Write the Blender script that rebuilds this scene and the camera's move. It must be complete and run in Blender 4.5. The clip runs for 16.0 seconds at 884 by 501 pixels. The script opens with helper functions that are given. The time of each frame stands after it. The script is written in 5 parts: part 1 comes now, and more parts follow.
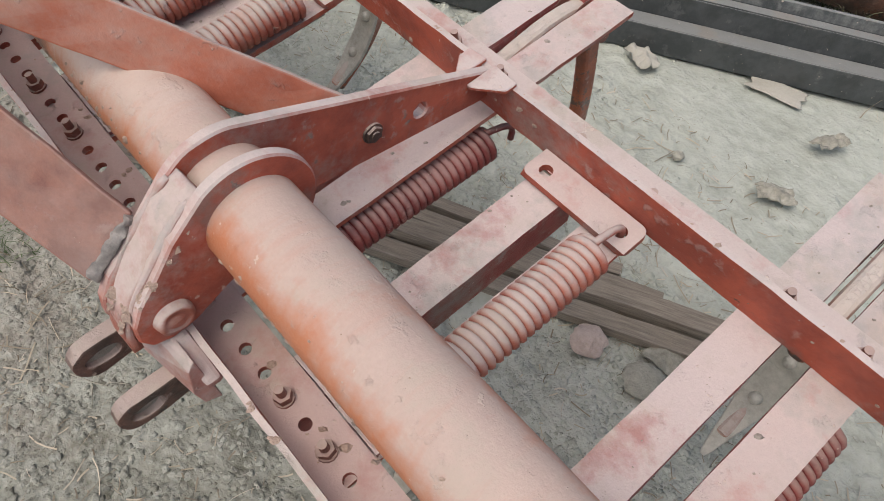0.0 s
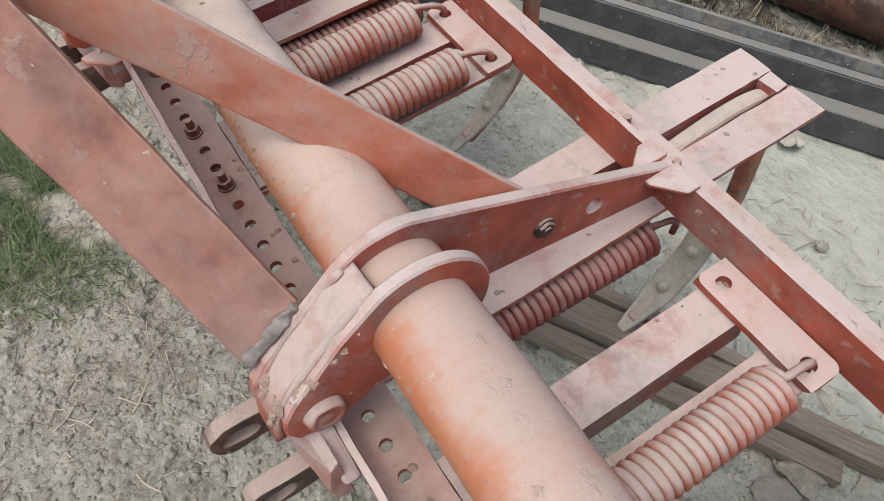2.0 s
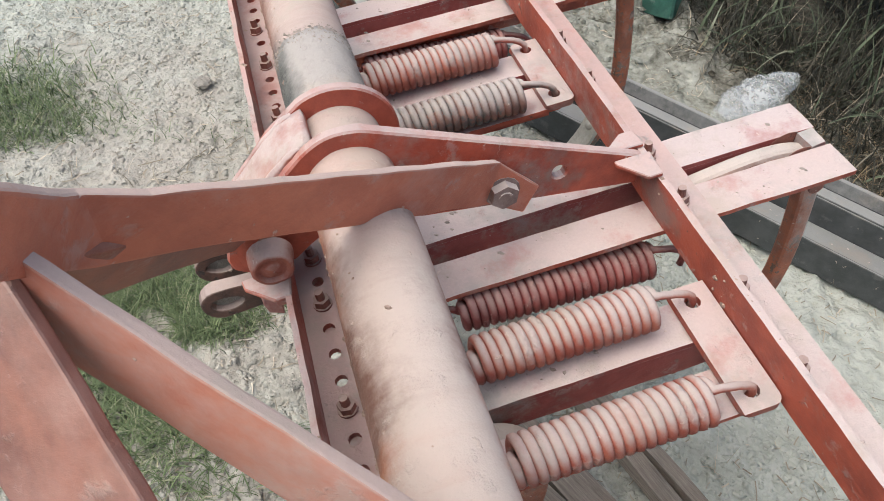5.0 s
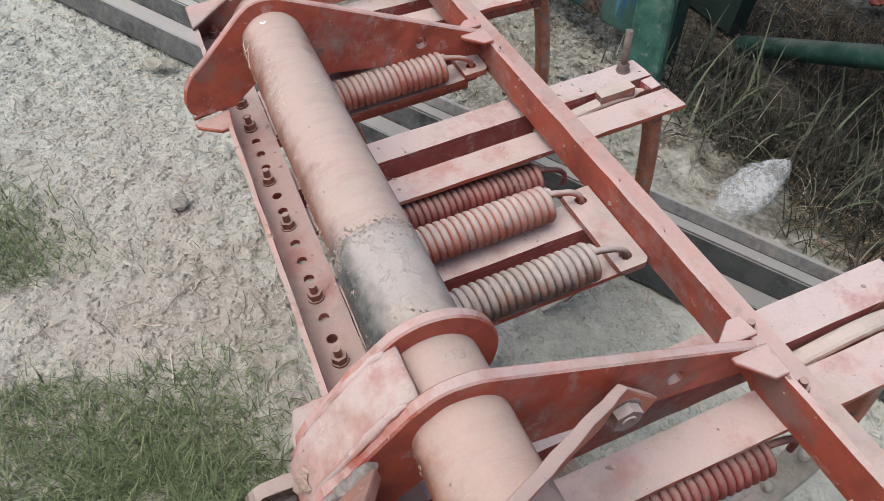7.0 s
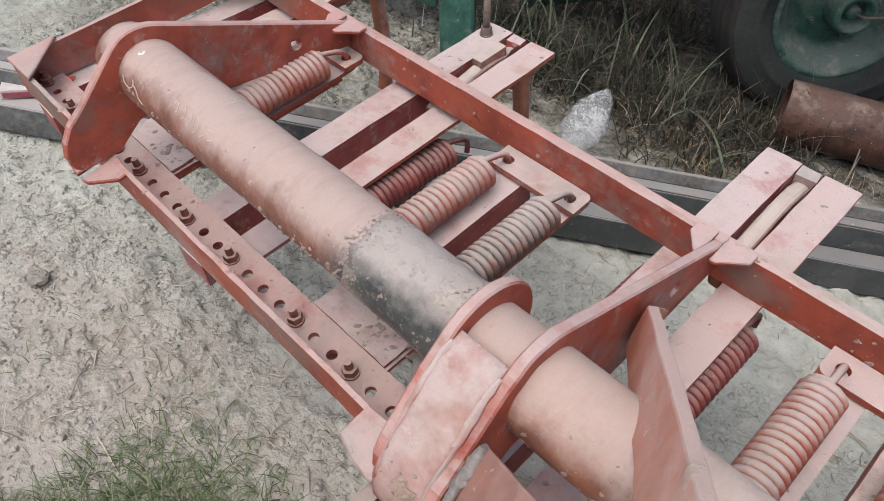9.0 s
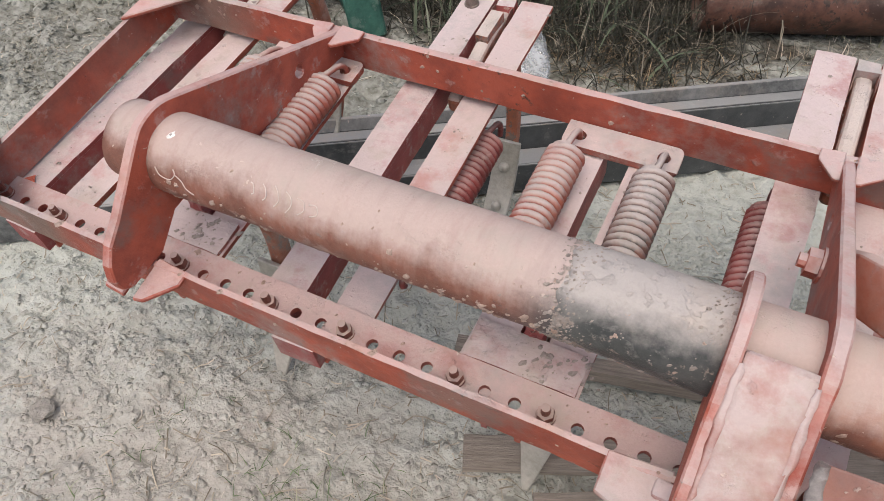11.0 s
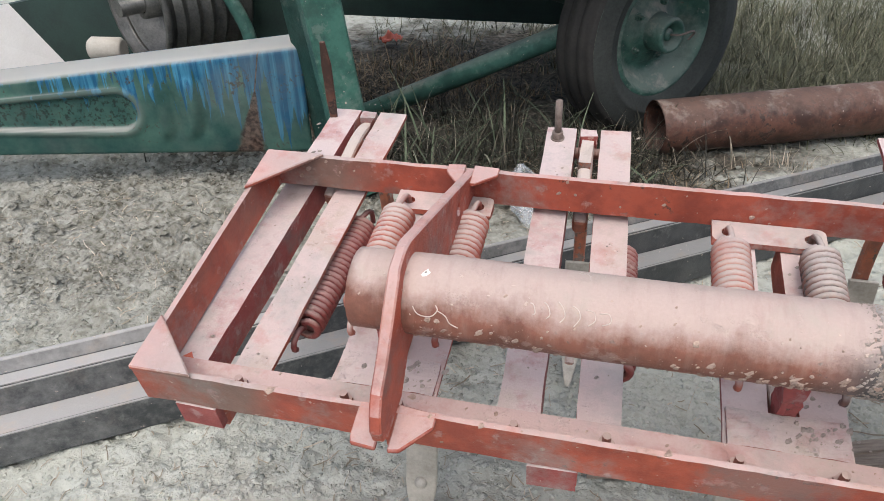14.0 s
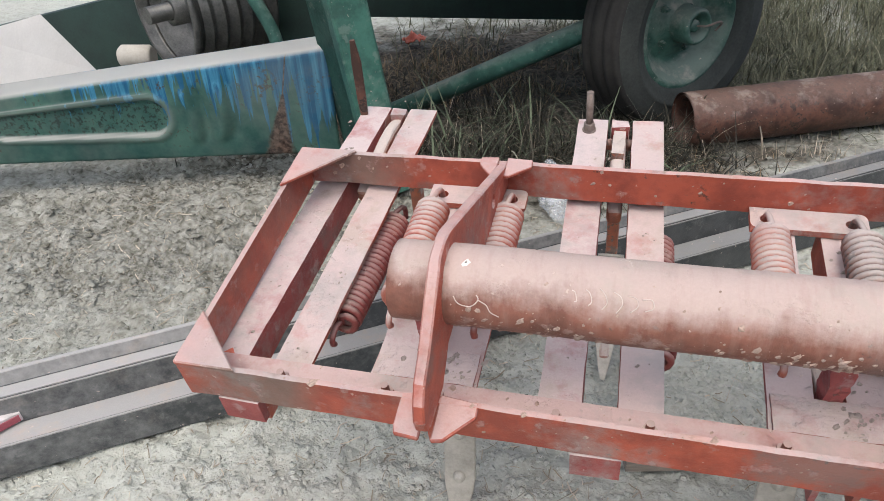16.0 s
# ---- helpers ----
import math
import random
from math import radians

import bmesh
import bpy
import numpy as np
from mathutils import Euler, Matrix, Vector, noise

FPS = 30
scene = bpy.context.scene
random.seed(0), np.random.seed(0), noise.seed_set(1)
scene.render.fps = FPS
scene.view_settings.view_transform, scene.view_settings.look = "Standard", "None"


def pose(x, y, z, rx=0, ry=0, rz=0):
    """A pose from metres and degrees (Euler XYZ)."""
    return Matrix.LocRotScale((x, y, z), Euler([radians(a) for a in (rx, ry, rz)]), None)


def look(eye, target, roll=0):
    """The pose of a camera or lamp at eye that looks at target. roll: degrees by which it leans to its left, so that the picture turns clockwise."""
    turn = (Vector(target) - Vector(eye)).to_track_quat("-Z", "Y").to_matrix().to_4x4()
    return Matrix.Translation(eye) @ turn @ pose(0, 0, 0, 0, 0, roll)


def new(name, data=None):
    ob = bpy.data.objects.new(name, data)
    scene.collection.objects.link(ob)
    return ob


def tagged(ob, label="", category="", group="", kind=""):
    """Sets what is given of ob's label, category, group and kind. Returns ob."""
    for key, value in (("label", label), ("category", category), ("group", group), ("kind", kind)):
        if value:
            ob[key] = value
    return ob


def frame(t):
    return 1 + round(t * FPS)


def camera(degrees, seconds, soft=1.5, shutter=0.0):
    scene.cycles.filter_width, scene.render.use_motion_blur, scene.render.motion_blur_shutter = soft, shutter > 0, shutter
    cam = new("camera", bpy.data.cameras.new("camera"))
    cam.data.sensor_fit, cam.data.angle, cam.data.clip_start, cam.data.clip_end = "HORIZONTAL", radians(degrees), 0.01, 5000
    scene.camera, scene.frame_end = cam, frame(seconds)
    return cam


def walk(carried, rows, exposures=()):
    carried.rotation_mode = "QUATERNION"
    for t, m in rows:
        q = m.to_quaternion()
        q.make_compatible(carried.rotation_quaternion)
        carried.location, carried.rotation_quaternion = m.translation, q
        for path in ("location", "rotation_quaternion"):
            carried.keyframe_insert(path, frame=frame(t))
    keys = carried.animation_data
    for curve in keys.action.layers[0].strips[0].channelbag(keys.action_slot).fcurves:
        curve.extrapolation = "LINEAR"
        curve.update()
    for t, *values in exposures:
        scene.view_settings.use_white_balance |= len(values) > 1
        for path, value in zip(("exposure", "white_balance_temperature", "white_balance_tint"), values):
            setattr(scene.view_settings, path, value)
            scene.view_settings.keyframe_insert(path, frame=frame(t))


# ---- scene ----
cam = camera(62.4, 16.0, 0.75)
# LEVEL lays the machine's own axes (rails level) onto the ground, on which it stands nose-down
LEVEL = pose(0, 0, 0.41, 12.4, 0, 0)
PATH = [
    (0, (0.703, 0.013, 0.548), (-0.119, 0.622, -1.171), -5.3),
    (0.5, (0.669, 0.018, 0.544), (-0.195, 0.561, -1.176), -6.8),
    (1, (0.64, 0.01, 0.542), (-0.246, 0.562, -1.163), -6.0),
    (1.5, (0.618, 0.006, 0.541), (-0.314, 0.537, -1.147), -6.5),
    (2, (0.591, -0.002, 0.545), (-0.398, 0.485, -1.124), -7.7),
    (2.5, (0.562, -0.019, 0.552), (-0.526, 0.427, -1.066), -8.3),
    (3, (0.526, -0.014, 0.553), (-0.596, 0.41, -1.047), -7.8),
    (3.5, (0.455, 0.003, 0.548), (-0.741, 0.401, -1.005), -8.4),
    (4, (0.377, 0.03, 0.54), (-0.826, 0.327, -1.03), -10.8),
    (4.5, (0.326, 0.061, 0.537), (-0.933, 0.296, -0.999), -10.7),
    (5, (0.286, 0.085, 0.533), (-0.99, 0.282, -0.994), -10.3),
    (5.2, (0.271, 0.089, 0.535), (-0.995, 0.28, -0.976), -10.1),
    (7.3, (0.027, -0.002, 0.581), (-1.219, 0.438, -0.894), -7.2),
    (7.5, (0.01, -0.01, 0.578), (-1.205, 0.465, -0.938), -7.0),
    (8, (-0.021, -0.031, 0.578), (-1.185, 0.538, -0.945), -6.9),
    (8.5, (-0.024, -0.084, 0.579), (-1.127, 0.647, -0.921), -7.2),
    (8.7, (-0.022, -0.108, 0.584), (-1.068, 0.657, -0.913), -6.2),
    (10.8, (-0.284, -0.223, 0.607), (-0.914, 0.734, -1.032), -9.2),
    (11, (-0.306, -0.206, 0.598), (-0.958, 0.72, -1.051), -10.7),
    (11.5, (-0.382, -0.175, 0.583), (-0.973, 0.753, -1.088), -14.8),
    (12, (-0.421, -0.186, 0.571), (-0.853, 0.815, -1.106), -12.4),
    (12.5, (-0.507, -0.284, 0.599), (-0.733, 0.987, -0.929), -6.5),
    (13, (-0.576, -0.338, 0.613), (-0.841, 0.962, -0.884), -3.9),
    (13.5, (-0.612, -0.36, 0.614), (-0.96, 0.988, -0.823), -3.3),
    (14, (-0.63, -0.367, 0.62), (-1.062, 0.986, -0.788), -6.1),
    (14.5, (-0.635, -0.375, 0.619), (-1.074, 0.964, -0.801), -7.0),
    (15, (-0.644, -0.382, 0.62), (-1.165, 0.945, -0.783), -8.7),
    (15.5, (-0.65, -0.383, 0.616), (-1.222, 0.928, -0.781), -10.2),
    (16, (-0.643, -0.38, 0.615), (-1.138, 0.961, -0.783), -9.0),
]
walk(cam, [(t, LEVEL @ look(eye, target, roll)) for t, eye, target, roll in PATH],
     exposures=[(0, 0.05, 6600, 8), (2, 0.16, 6600, 8), (3, 0.26, 6500, 7), (4, 0.40, 6450, 6.5), (5, 0.50, 6450, 6.5), (7.5, 0.18, 6450, 11), (8.5, 0.18, 6450, 12), (11, 0.21, 6550, 12), (12.5, 0.25, 6580, 11), (14, 0.39, 6350, 10), (16, 0.41, 6350, 10)])

# ---- light ----
world = bpy.data.worlds.new("sky")
scene.world = world
world.use_nodes = True
wn = world.node_tree.nodes
sky = wn.new("ShaderNodeTexSky")
sky.sky_type = "NISHITA"
sky.sun_disc = False
sky.sun_elevation = radians(64)
sky.sun_rotation = radians(175)
sky.air_density = 0.8
sky.dust_density = 5.5
sky.ozone_density = 0.5
wn["Background"].inputs["Strength"].default_value = 0.15
world.node_tree.links.new(sky.outputs["Color"], wn["Background"].inputs["Color"])
sun = new("sun", bpy.data.lights.new("sun", "SUN"))
sun.data.energy = 1.15
sun.data.angle = radians(80)
sun.data.color = (0.945, 0.985, 1.0)
sun.matrix_world = look((0.2, -2.1, 4.4), (0, 0, 0))


# ---- materials ----
def material(name):
    m = bpy.data.materials.new(name)
    m.use_nodes = True
    return m, m.node_tree.nodes, m.node_tree.links, m.node_tree.nodes["Principled BSDF"]


def noise_tex(n, l, scale, detail=6, rough=0.6, coord="Object", stretch=None):
    tc = n.new("ShaderNodeTexCoord")
    t = n.new("ShaderNodeTexNoise")
    t.inputs["Scale"].default_value = scale
    t.inputs["Detail"].default_value = detail
    t.inputs["Roughness"].default_value = rough
    oi = n.new("ShaderNodeObjectInfo")
    shift = n.new("ShaderNodeVectorMath")
    shift.operation = "MULTIPLY_ADD"
    l.new(oi.outputs["Random"], shift.inputs[0])
    shift.inputs[1].default_value = (3.7, 5.1, 4.3)
    l.new(tc.outputs[coord], shift.inputs[2])
    src = shift.outputs["Vector"]
    if stretch:
        mp = n.new("ShaderNodeMapping")
        mp.inputs["Scale"].default_value = stretch
        l.new(src, mp.inputs["Vector"])
        src = mp.outputs["Vector"]
    l.new(src, t.inputs["Vector"])
    return t.outputs["Fac"]


def ramp(n, l, fac, stops):
    r = n.new("ShaderNodeValToRGB")
    while len(r.color_ramp.elements) < len(stops):
        r.color_ramp.elements.new(0.5)
    for e, (p, c) in zip(r.color_ramp.elements, stops):
        e.position = p
        e.color = (*c, 1) if len(c) == 3 else c
    l.new(fac, r.inputs["Fac"])
    return r.outputs["Color"]


def mix(n, l, fac, a, b):
    m = n.new("ShaderNodeMix")
    m.data_type = "RGBA"
    for sock, v in ((m.inputs[0], fac), (m.inputs[6], a), (m.inputs[7], b)):
        if isinstance(v, (int, float)):
            sock.default_value = v
        elif isinstance(v, tuple):
            sock.default_value = (*v, 1)
        else:
            l.new(v, sock)
    return m.outputs[2]


def maths(n, l, op, a, b=0.0, clamp=False):
    m = n.new("ShaderNodeMath")
    m.operation = op
    m.use_clamp = clamp
    for sock, v in ((m.inputs[0], a), (m.inputs[1], b)):
        if isinstance(v, (int, float)):
            sock.default_value = v
        else:
            l.new(v, sock)
    return m.outputs[0]


def bump(n, l, b, height, strength, distance):
    bp = n.new("ShaderNodeBump")
    bp.inputs["Strength"].default_value = strength
    bp.inputs["Distance"].default_value = distance
    l.new(height, bp.inputs["Height"])
    l.new(bp.outputs["Normal"], b.inputs["Normal"])


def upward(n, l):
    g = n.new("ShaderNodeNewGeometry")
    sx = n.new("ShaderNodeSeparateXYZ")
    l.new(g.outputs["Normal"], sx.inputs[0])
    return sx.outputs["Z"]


def dusty_paint(name, deep, mid, dust, rust, cover=0.55, rough=0.62, chips=0.66, settle=-0.26, primer=0.0, splashed=0.6, cleaner=None, patchy=1.0, bared=None, patch_x=None, streaks=0.0, peel=0.0, soiled=0.0):
    """Weathered paint: two tones of faded colour, chips to rust, mud smears, and fine dust that has settled on what faces up."""
    m, n, l, b = material(name)
    big = noise_tex(n, l, 7, 5, 0.6)
    wear = noise_tex(n, l, 19, 8, 0.68)
    fine = noise_tex(n, l, 60, 8, 0.7)
    grit = noise_tex(n, l, 320, 4, 0.7)
    col = mix(n, l, ramp(n, l, wear, [(0.40, (0, 0, 0)), (0.60, (1, 1, 1))]), deep, mid)
    chip = ramp(n, l, maths(n, l, "ADD", maths(n, l, "MULTIPLY", wear, 0.45), maths(n, l, "MULTIPLY", fine, 0.55)), [(chips - 0.06, (0, 0, 0)), (chips - 0.03, (1, 1, 1))])
    col = mix(n, l, chip, col, rust)
    if patch_x:
        # one stretch of the tube was sprayed a brighter orange
        tc = n.new("ShaderNodeTexCoord")
        sx = n.new("ShaderNodeSeparateXYZ")
        l.new(tc.outputs["Object"], sx.inputs[0])
        k = maths(n, l, "ADD", maths(n, l, "MULTIPLY", sx.outputs["X"], 0.55), big)
        col = mix(n, l, ramp(n, l, k, [(0.48, (0, 0, 0)), (0.60, (0.9, 0.9, 0.9))]), col, patch_x)
    if patch_x:
        # slate-grey steel fading in towards the bare stretch
        slate = maths(n, l, "ADD", maths(n, l, "MULTIPLY", maths(n, l, "ABSOLUTE", maths(n, l, "ADD", sx.outputs["X"], 0.345)), 7.0), maths(n, l, "MULTIPLY", big, 0.5))
        col = mix(n, l, ramp(n, l, slate, [(0.60, (0.95, 0.95, 0.95)), (0.98, (0, 0, 0))]), col, mix(n, l, wear, (0.045, 0.055, 0.06), (0.12, 0.125, 0.125)))
    if bared is not None:
        # paint gone to brown-grey steel near one end
        tb = n.new("ShaderNodeTexCoord")
        bx = n.new("ShaderNodeSeparateXYZ")
        l.new(tb.outputs["Object"], bx.inputs[0])
        gone = maths(n, l, "ADD", maths(n, l, "MULTIPLY", maths(n, l, "ABSOLUTE", maths(n, l, "SUBTRACT", bx.outputs["X"], bared)), 5.0), big)
        col = mix(n, l, ramp(n, l, gone, [(0.62, (0.8, 0.8, 0.8)), (0.95, (0, 0, 0))]), col, mix(n, l, wear, (0.10, 0.075, 0.055), (0.24, 0.20, 0.165)))
    if primer:
        bare = ramp(n, l, noise_tex(n, l, 4.5, 7, 0.62), [(0.60, (0, 0, 0)), (0.65, (primer, primer, primer))])
        col = mix(n, l, bare, col, (0.17, 0.165, 0.15))
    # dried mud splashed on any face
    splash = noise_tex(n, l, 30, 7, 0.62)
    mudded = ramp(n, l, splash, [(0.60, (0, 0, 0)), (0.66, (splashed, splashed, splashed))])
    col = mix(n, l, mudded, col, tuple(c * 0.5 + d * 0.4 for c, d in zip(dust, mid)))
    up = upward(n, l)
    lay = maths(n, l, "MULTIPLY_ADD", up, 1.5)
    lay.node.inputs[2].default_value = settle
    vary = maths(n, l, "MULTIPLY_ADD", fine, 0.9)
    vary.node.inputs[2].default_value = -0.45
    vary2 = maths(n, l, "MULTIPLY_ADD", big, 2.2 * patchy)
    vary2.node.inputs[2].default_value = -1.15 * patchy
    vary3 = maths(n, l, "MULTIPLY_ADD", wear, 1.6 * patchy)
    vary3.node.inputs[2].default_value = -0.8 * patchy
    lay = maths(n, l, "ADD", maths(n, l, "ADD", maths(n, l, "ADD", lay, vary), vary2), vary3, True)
    if cleaner:
        tx = n.new("ShaderNodeTexCoord")
        ax = n.new("ShaderNodeSeparateXYZ")
        l.new(tx.outputs["Object"], ax.inputs[0])
        less = maths(n, l, "MULTIPLY", maths(n, l, "SUBTRACT", ax.outputs["X"], cleaner[0]), 1 / (cleaner[1] - cleaner[0]), True)
        lay = maths(n, l, "SUBTRACT", lay, maths(n, l, "MULTIPLY", less, cleaner[2]), True)
    if streaks:
        run = noise_tex(n, l, 1.0, 5, 0.65, stretch=(75, 14, 14))
        run = maths(n, l, "MULTIPLY_ADD", run, streaks)
        run.node.inputs[2].default_value = -0.5 * streaks
        lay = maths(n, l, "ADD", lay, run, True)
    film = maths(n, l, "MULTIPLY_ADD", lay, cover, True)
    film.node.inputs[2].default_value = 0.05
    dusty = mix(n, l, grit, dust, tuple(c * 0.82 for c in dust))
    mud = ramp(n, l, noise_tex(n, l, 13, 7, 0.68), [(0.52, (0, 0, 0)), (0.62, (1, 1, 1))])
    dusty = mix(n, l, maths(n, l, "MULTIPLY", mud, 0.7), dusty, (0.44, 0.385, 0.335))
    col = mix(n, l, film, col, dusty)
    if patch_x:
        # between the two clamps the tube is coated with pale dust
        near = maths(n, l, "ABSOLUTE", maths(n, l, "ADD", sx.outputs["X"], -0.05))
        near = maths(n, l, "ADD", maths(n, l, "MULTIPLY", near, 2.2), maths(n, l, "MULTIPLY", big, 0.9))
        pale = ramp(n, l, near, [(0.62, (1, 1, 1)), (0.95, (0, 0, 0))])
        col = mix(n, l, maths(n, l, "MULTIPLY", maths(n, l, "MULTIPLY", pale, film), 0.6), col, (0.63, 0.555, 0.495))
    if soiled:
        # grey-green smears of dirt lying on the dust, and spots rubbed back to clean paint
        smear = maths(n, l, "ADD", maths(n, l, "MULTIPLY", noise_tex(n, l, 5, 6, 0.62), 0.72), maths(n, l, "MULTIPLY", fine, 0.28))
        col = mix(n, l, ramp(n, l, smear, [(0.52, (0, 0, 0)), (0.64, (soiled, soiled, soiled))]), col, mix(n, l, grit, (0.24, 0.235, 0.218), (0.40, 0.388, 0.36)))
        rubbed = maths(n, l, "ADD", maths(n, l, "MULTIPLY", noise_tex(n, l, 11, 6, 0.66), 0.65), maths(n, l, "MULTIPLY", wear, 0.35))
        col = mix(n, l, ramp(n, l, rubbed, [(0.53, (0, 0, 0)), (0.64, (soiled * 0.7, soiled * 0.7, soiled * 0.7))]), col, mix(n, l, fine, deep, mid))
    spot = noise_tex(n, l, 95, 3, 0.55)
    fleck = ramp(n, l, spot, [(0.70, (0, 0, 0)), (0.73, (0.6, 0.6, 0.6))])
    col = mix(n, l, fleck, col, (0.58, 0.47, 0.40))
    curl = None
    if peel:
        # curled edges where the top coat lifts, in scattered stretches
        line = maths(n, l, "ABSOLUTE", maths(n, l, "SUBTRACT", noise_tex(n, l, 26, 5, 0.6), 0.5))
        where = ramp(n, l, noise_tex(n, l, 13, 4, 0.55), [(0.62, (0, 0, 0)), (0.68, (peel, peel, peel))])
        curl = maths(n, l, "MULTIPLY", ramp(n, l, line, [(0.006, (1, 1, 1)), (0.014, (0, 0, 0))]), where)
        shade = maths(n, l, "MULTIPLY", ramp(n, l, noise_tex(n, l, 34, 7, 0.68), [(0.58, (0, 0, 0)), (0.64, (0.6, 0.6, 0.6))]), where)
        col = mix(n, l, shade, col, tuple(c * 0.8 for c in rust))
        col = mix(n, l, curl, col, (0.64, 0.56, 0.50))
    l.new(col, b.inputs["Base Color"])
    l.new(maths(n, l, "MULTIPLY_ADD", film, 0.3), b.inputs["Roughness"])
    b.inputs["Roughness"].links[0].from_node.inputs[2].default_value = rough - 0.12
    b.inputs["Specular IOR Level"].default_value = 0.3
    h = maths(n, l, "ADD", maths(n, l, "MULTIPLY", fine, 0.6), maths(n, l, "MULTIPLY", grit, 0.3))
    h = maths(n, l, "SUBTRACT", h, maths(n, l, "MULTIPLY", chip, 0.5))
    h = maths(n, l, "ADD", h, maths(n, l, "MULTIPLY", mudded, 0.8))
    h = maths(n, l, "ADD", h, maths(n, l, "MULTIPLY", fleck, 0.9))
    if curl:
        h = maths(n, l, "ADD", h, maths(n, l, "MULTIPLY", curl, 0.9))
    bump(n, l, b, h, 0.55, 0.003)
    return m


def plain_rough(name, a, c, scale=20, rough=0.8, metal=0.0, strength=0.3, dist=0.003, stretch=None, fine=140):
    m, n, l, b = material(name)
    f1 = noise_tex(n, l, scale, 6, 0.65, stretch=stretch)
    f2 = noise_tex(n, l, fine, 6, 0.7, stretch=stretch)
    f = maths(n, l, "ADD", maths(n, l, "MULTIPLY", f1, 0.6), maths(n, l, "MULTIPLY", f2, 0.4))
    l.new(ramp(n, l, f, [(0.32, a), (0.68, c)]), b.inputs["Base Color"])
    b.inputs["Roughness"].default_value = rough
    b.inputs["Metallic"].default_value = metal
    bump(n, l, b, f2, strength, dist)
    return m


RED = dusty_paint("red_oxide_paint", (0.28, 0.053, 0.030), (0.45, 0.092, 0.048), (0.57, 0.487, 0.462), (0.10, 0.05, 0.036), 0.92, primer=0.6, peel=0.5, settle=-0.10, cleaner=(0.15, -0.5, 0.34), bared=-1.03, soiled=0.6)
ORANGE = dusty_paint("orange_paint", (0.48, 0.152, 0.092), (0.60, 0.20, 0.118), (0.55, 0.44, 0.395), (0.2, 0.08, 0.05), 0.88, chips=0.76, settle=0.22, patchy=0.7)
LEGPAINT = dusty_paint("leg_paint", (0.20, 0.086, 0.066), (0.33, 0.120, 0.076), (0.42, 0.335, 0.305), (0.16, 0.07, 0.05), 0.5, chips=0.72, settle=-0.25, patchy=0.9)
CRIMSON = dusty_paint("crimson_paint", (0.25, 0.050, 0.046), (0.37, 0.090, 0.080), (0.57, 0.487, 0.468), (0.12, 0.05, 0.036), 0.9, primer=0.55, peel=0.4, soiled=0.8)
PIPE = dusty_paint("pipe_paint", (0.155, 0.062, 0.042), (0.27, 0.105, 0.070), (0.52, 0.42, 0.375), (0.12, 0.065, 0.05), 0.85, chips=0.66, settle=-0.15, patch_x=(0.50, 0.182, 0.088), streaks=0.9, peel=0.6)
BARE = dusty_paint("bare_pipe_steel", (0.030, 0.036, 0.037), (0.085, 0.090, 0.087), (0.47, 0.43, 0.395), (0.30, 0.23, 0.19), 0.85, rough=0.42, chips=0.60, settle=-0.22, peel=0.7, soiled=0.5)
BOLT = dusty_paint("rusty_bolt", (0.15, 0.058, 0.044), (0.27, 0.10, 0.072), (0.50, 0.39, 0.35), (0.08, 0.045, 0.035), 0.72)
PALENUT = dusty_paint("pale_nut", (0.20, 0.14, 0.12), (0.34, 0.26, 0.23), (0.55, 0.49, 0.46), (0.12, 0.08, 0.06), 0.85, settle=0.1)
SPRING = dusty_paint("spring_paint", (0.34, 0.085, 0.058), (0.43, 0.14, 0.09), (0.52, 0.445, 0.41), (0.13, 0.06, 0.04), 0.88, chips=0.68, settle=-0.05, soiled=0.5)
SPRINGDARK = dusty_paint("worn_spring_steel", (0.12, 0.075, 0.065), (0.26, 0.12, 0.09), (0.50, 0.445, 0.41), (0.10, 0.09, 0.085), 0.85, chips=0.57, settle=-0.1)
CAKED = plain_rough("caked_dirt", (0.30, 0.20, 0.155), (0.54, 0.42, 0.35), 45, 0.95, 0.0, 0.9, 0.006)
COVER = dusty_paint("caked_plate_paint", (0.30, 0.09, 0.07), (0.42, 0.15, 0.12), (0.55, 0.47, 0.445), (0.13, 0.11, 0.09), 0.9, chips=0.58, settle=-0.35, splashed=0.8, soiled=0.6)
CRUST = plain_rough("flaking_crust", (0.20, 0.165, 0.14), (0.46, 0.40, 0.355), 60, 0.95, 0.0, 0.8, 0.005)
SCRATCH = plain_rough("pale_scratch", (0.46, 0.37, 0.32), (0.62, 0.55, 0.50), 60, 0.9)
RODSTEEL = plain_rough("rod_steel", (0.12, 0.09, 0.075), (0.30, 0.25, 0.215), 60, 0.6, 0.4)
GREYWELD = plain_rough("grey_weld", (0.13, 0.12, 0.115), (0.36, 0.33, 0.31), 90, 0.75, 0.2, 0.6, 0.003)
SHOVEL = plain_rough("worn_steel", (0.30, 0.28, 0.235), (0.56, 0.535, 0.47), 25, 0.5, 0.25, 0.3, 0.003)
SHANK = dusty_paint("shank_paint", (0.22, 0.085, 0.055), (0.42, 0.125, 0.06), (0.55, 0.48, 0.43), (0.13, 0.09, 0.07), 0.92, chips=0.60, settle=0.05)
STEEL = dusty_paint("grey_channel_steel", (0.034, 0.040, 0.042), (0.062, 0.069, 0.071), (0.42, 0.415, 0.40), (0.10, 0.085, 0.07), 0.9, chips=0.80, settle=0.20, splashed=0.2, rough=0.5, cleaner=(1.4, 3.0, 0.5), patchy=0.3)
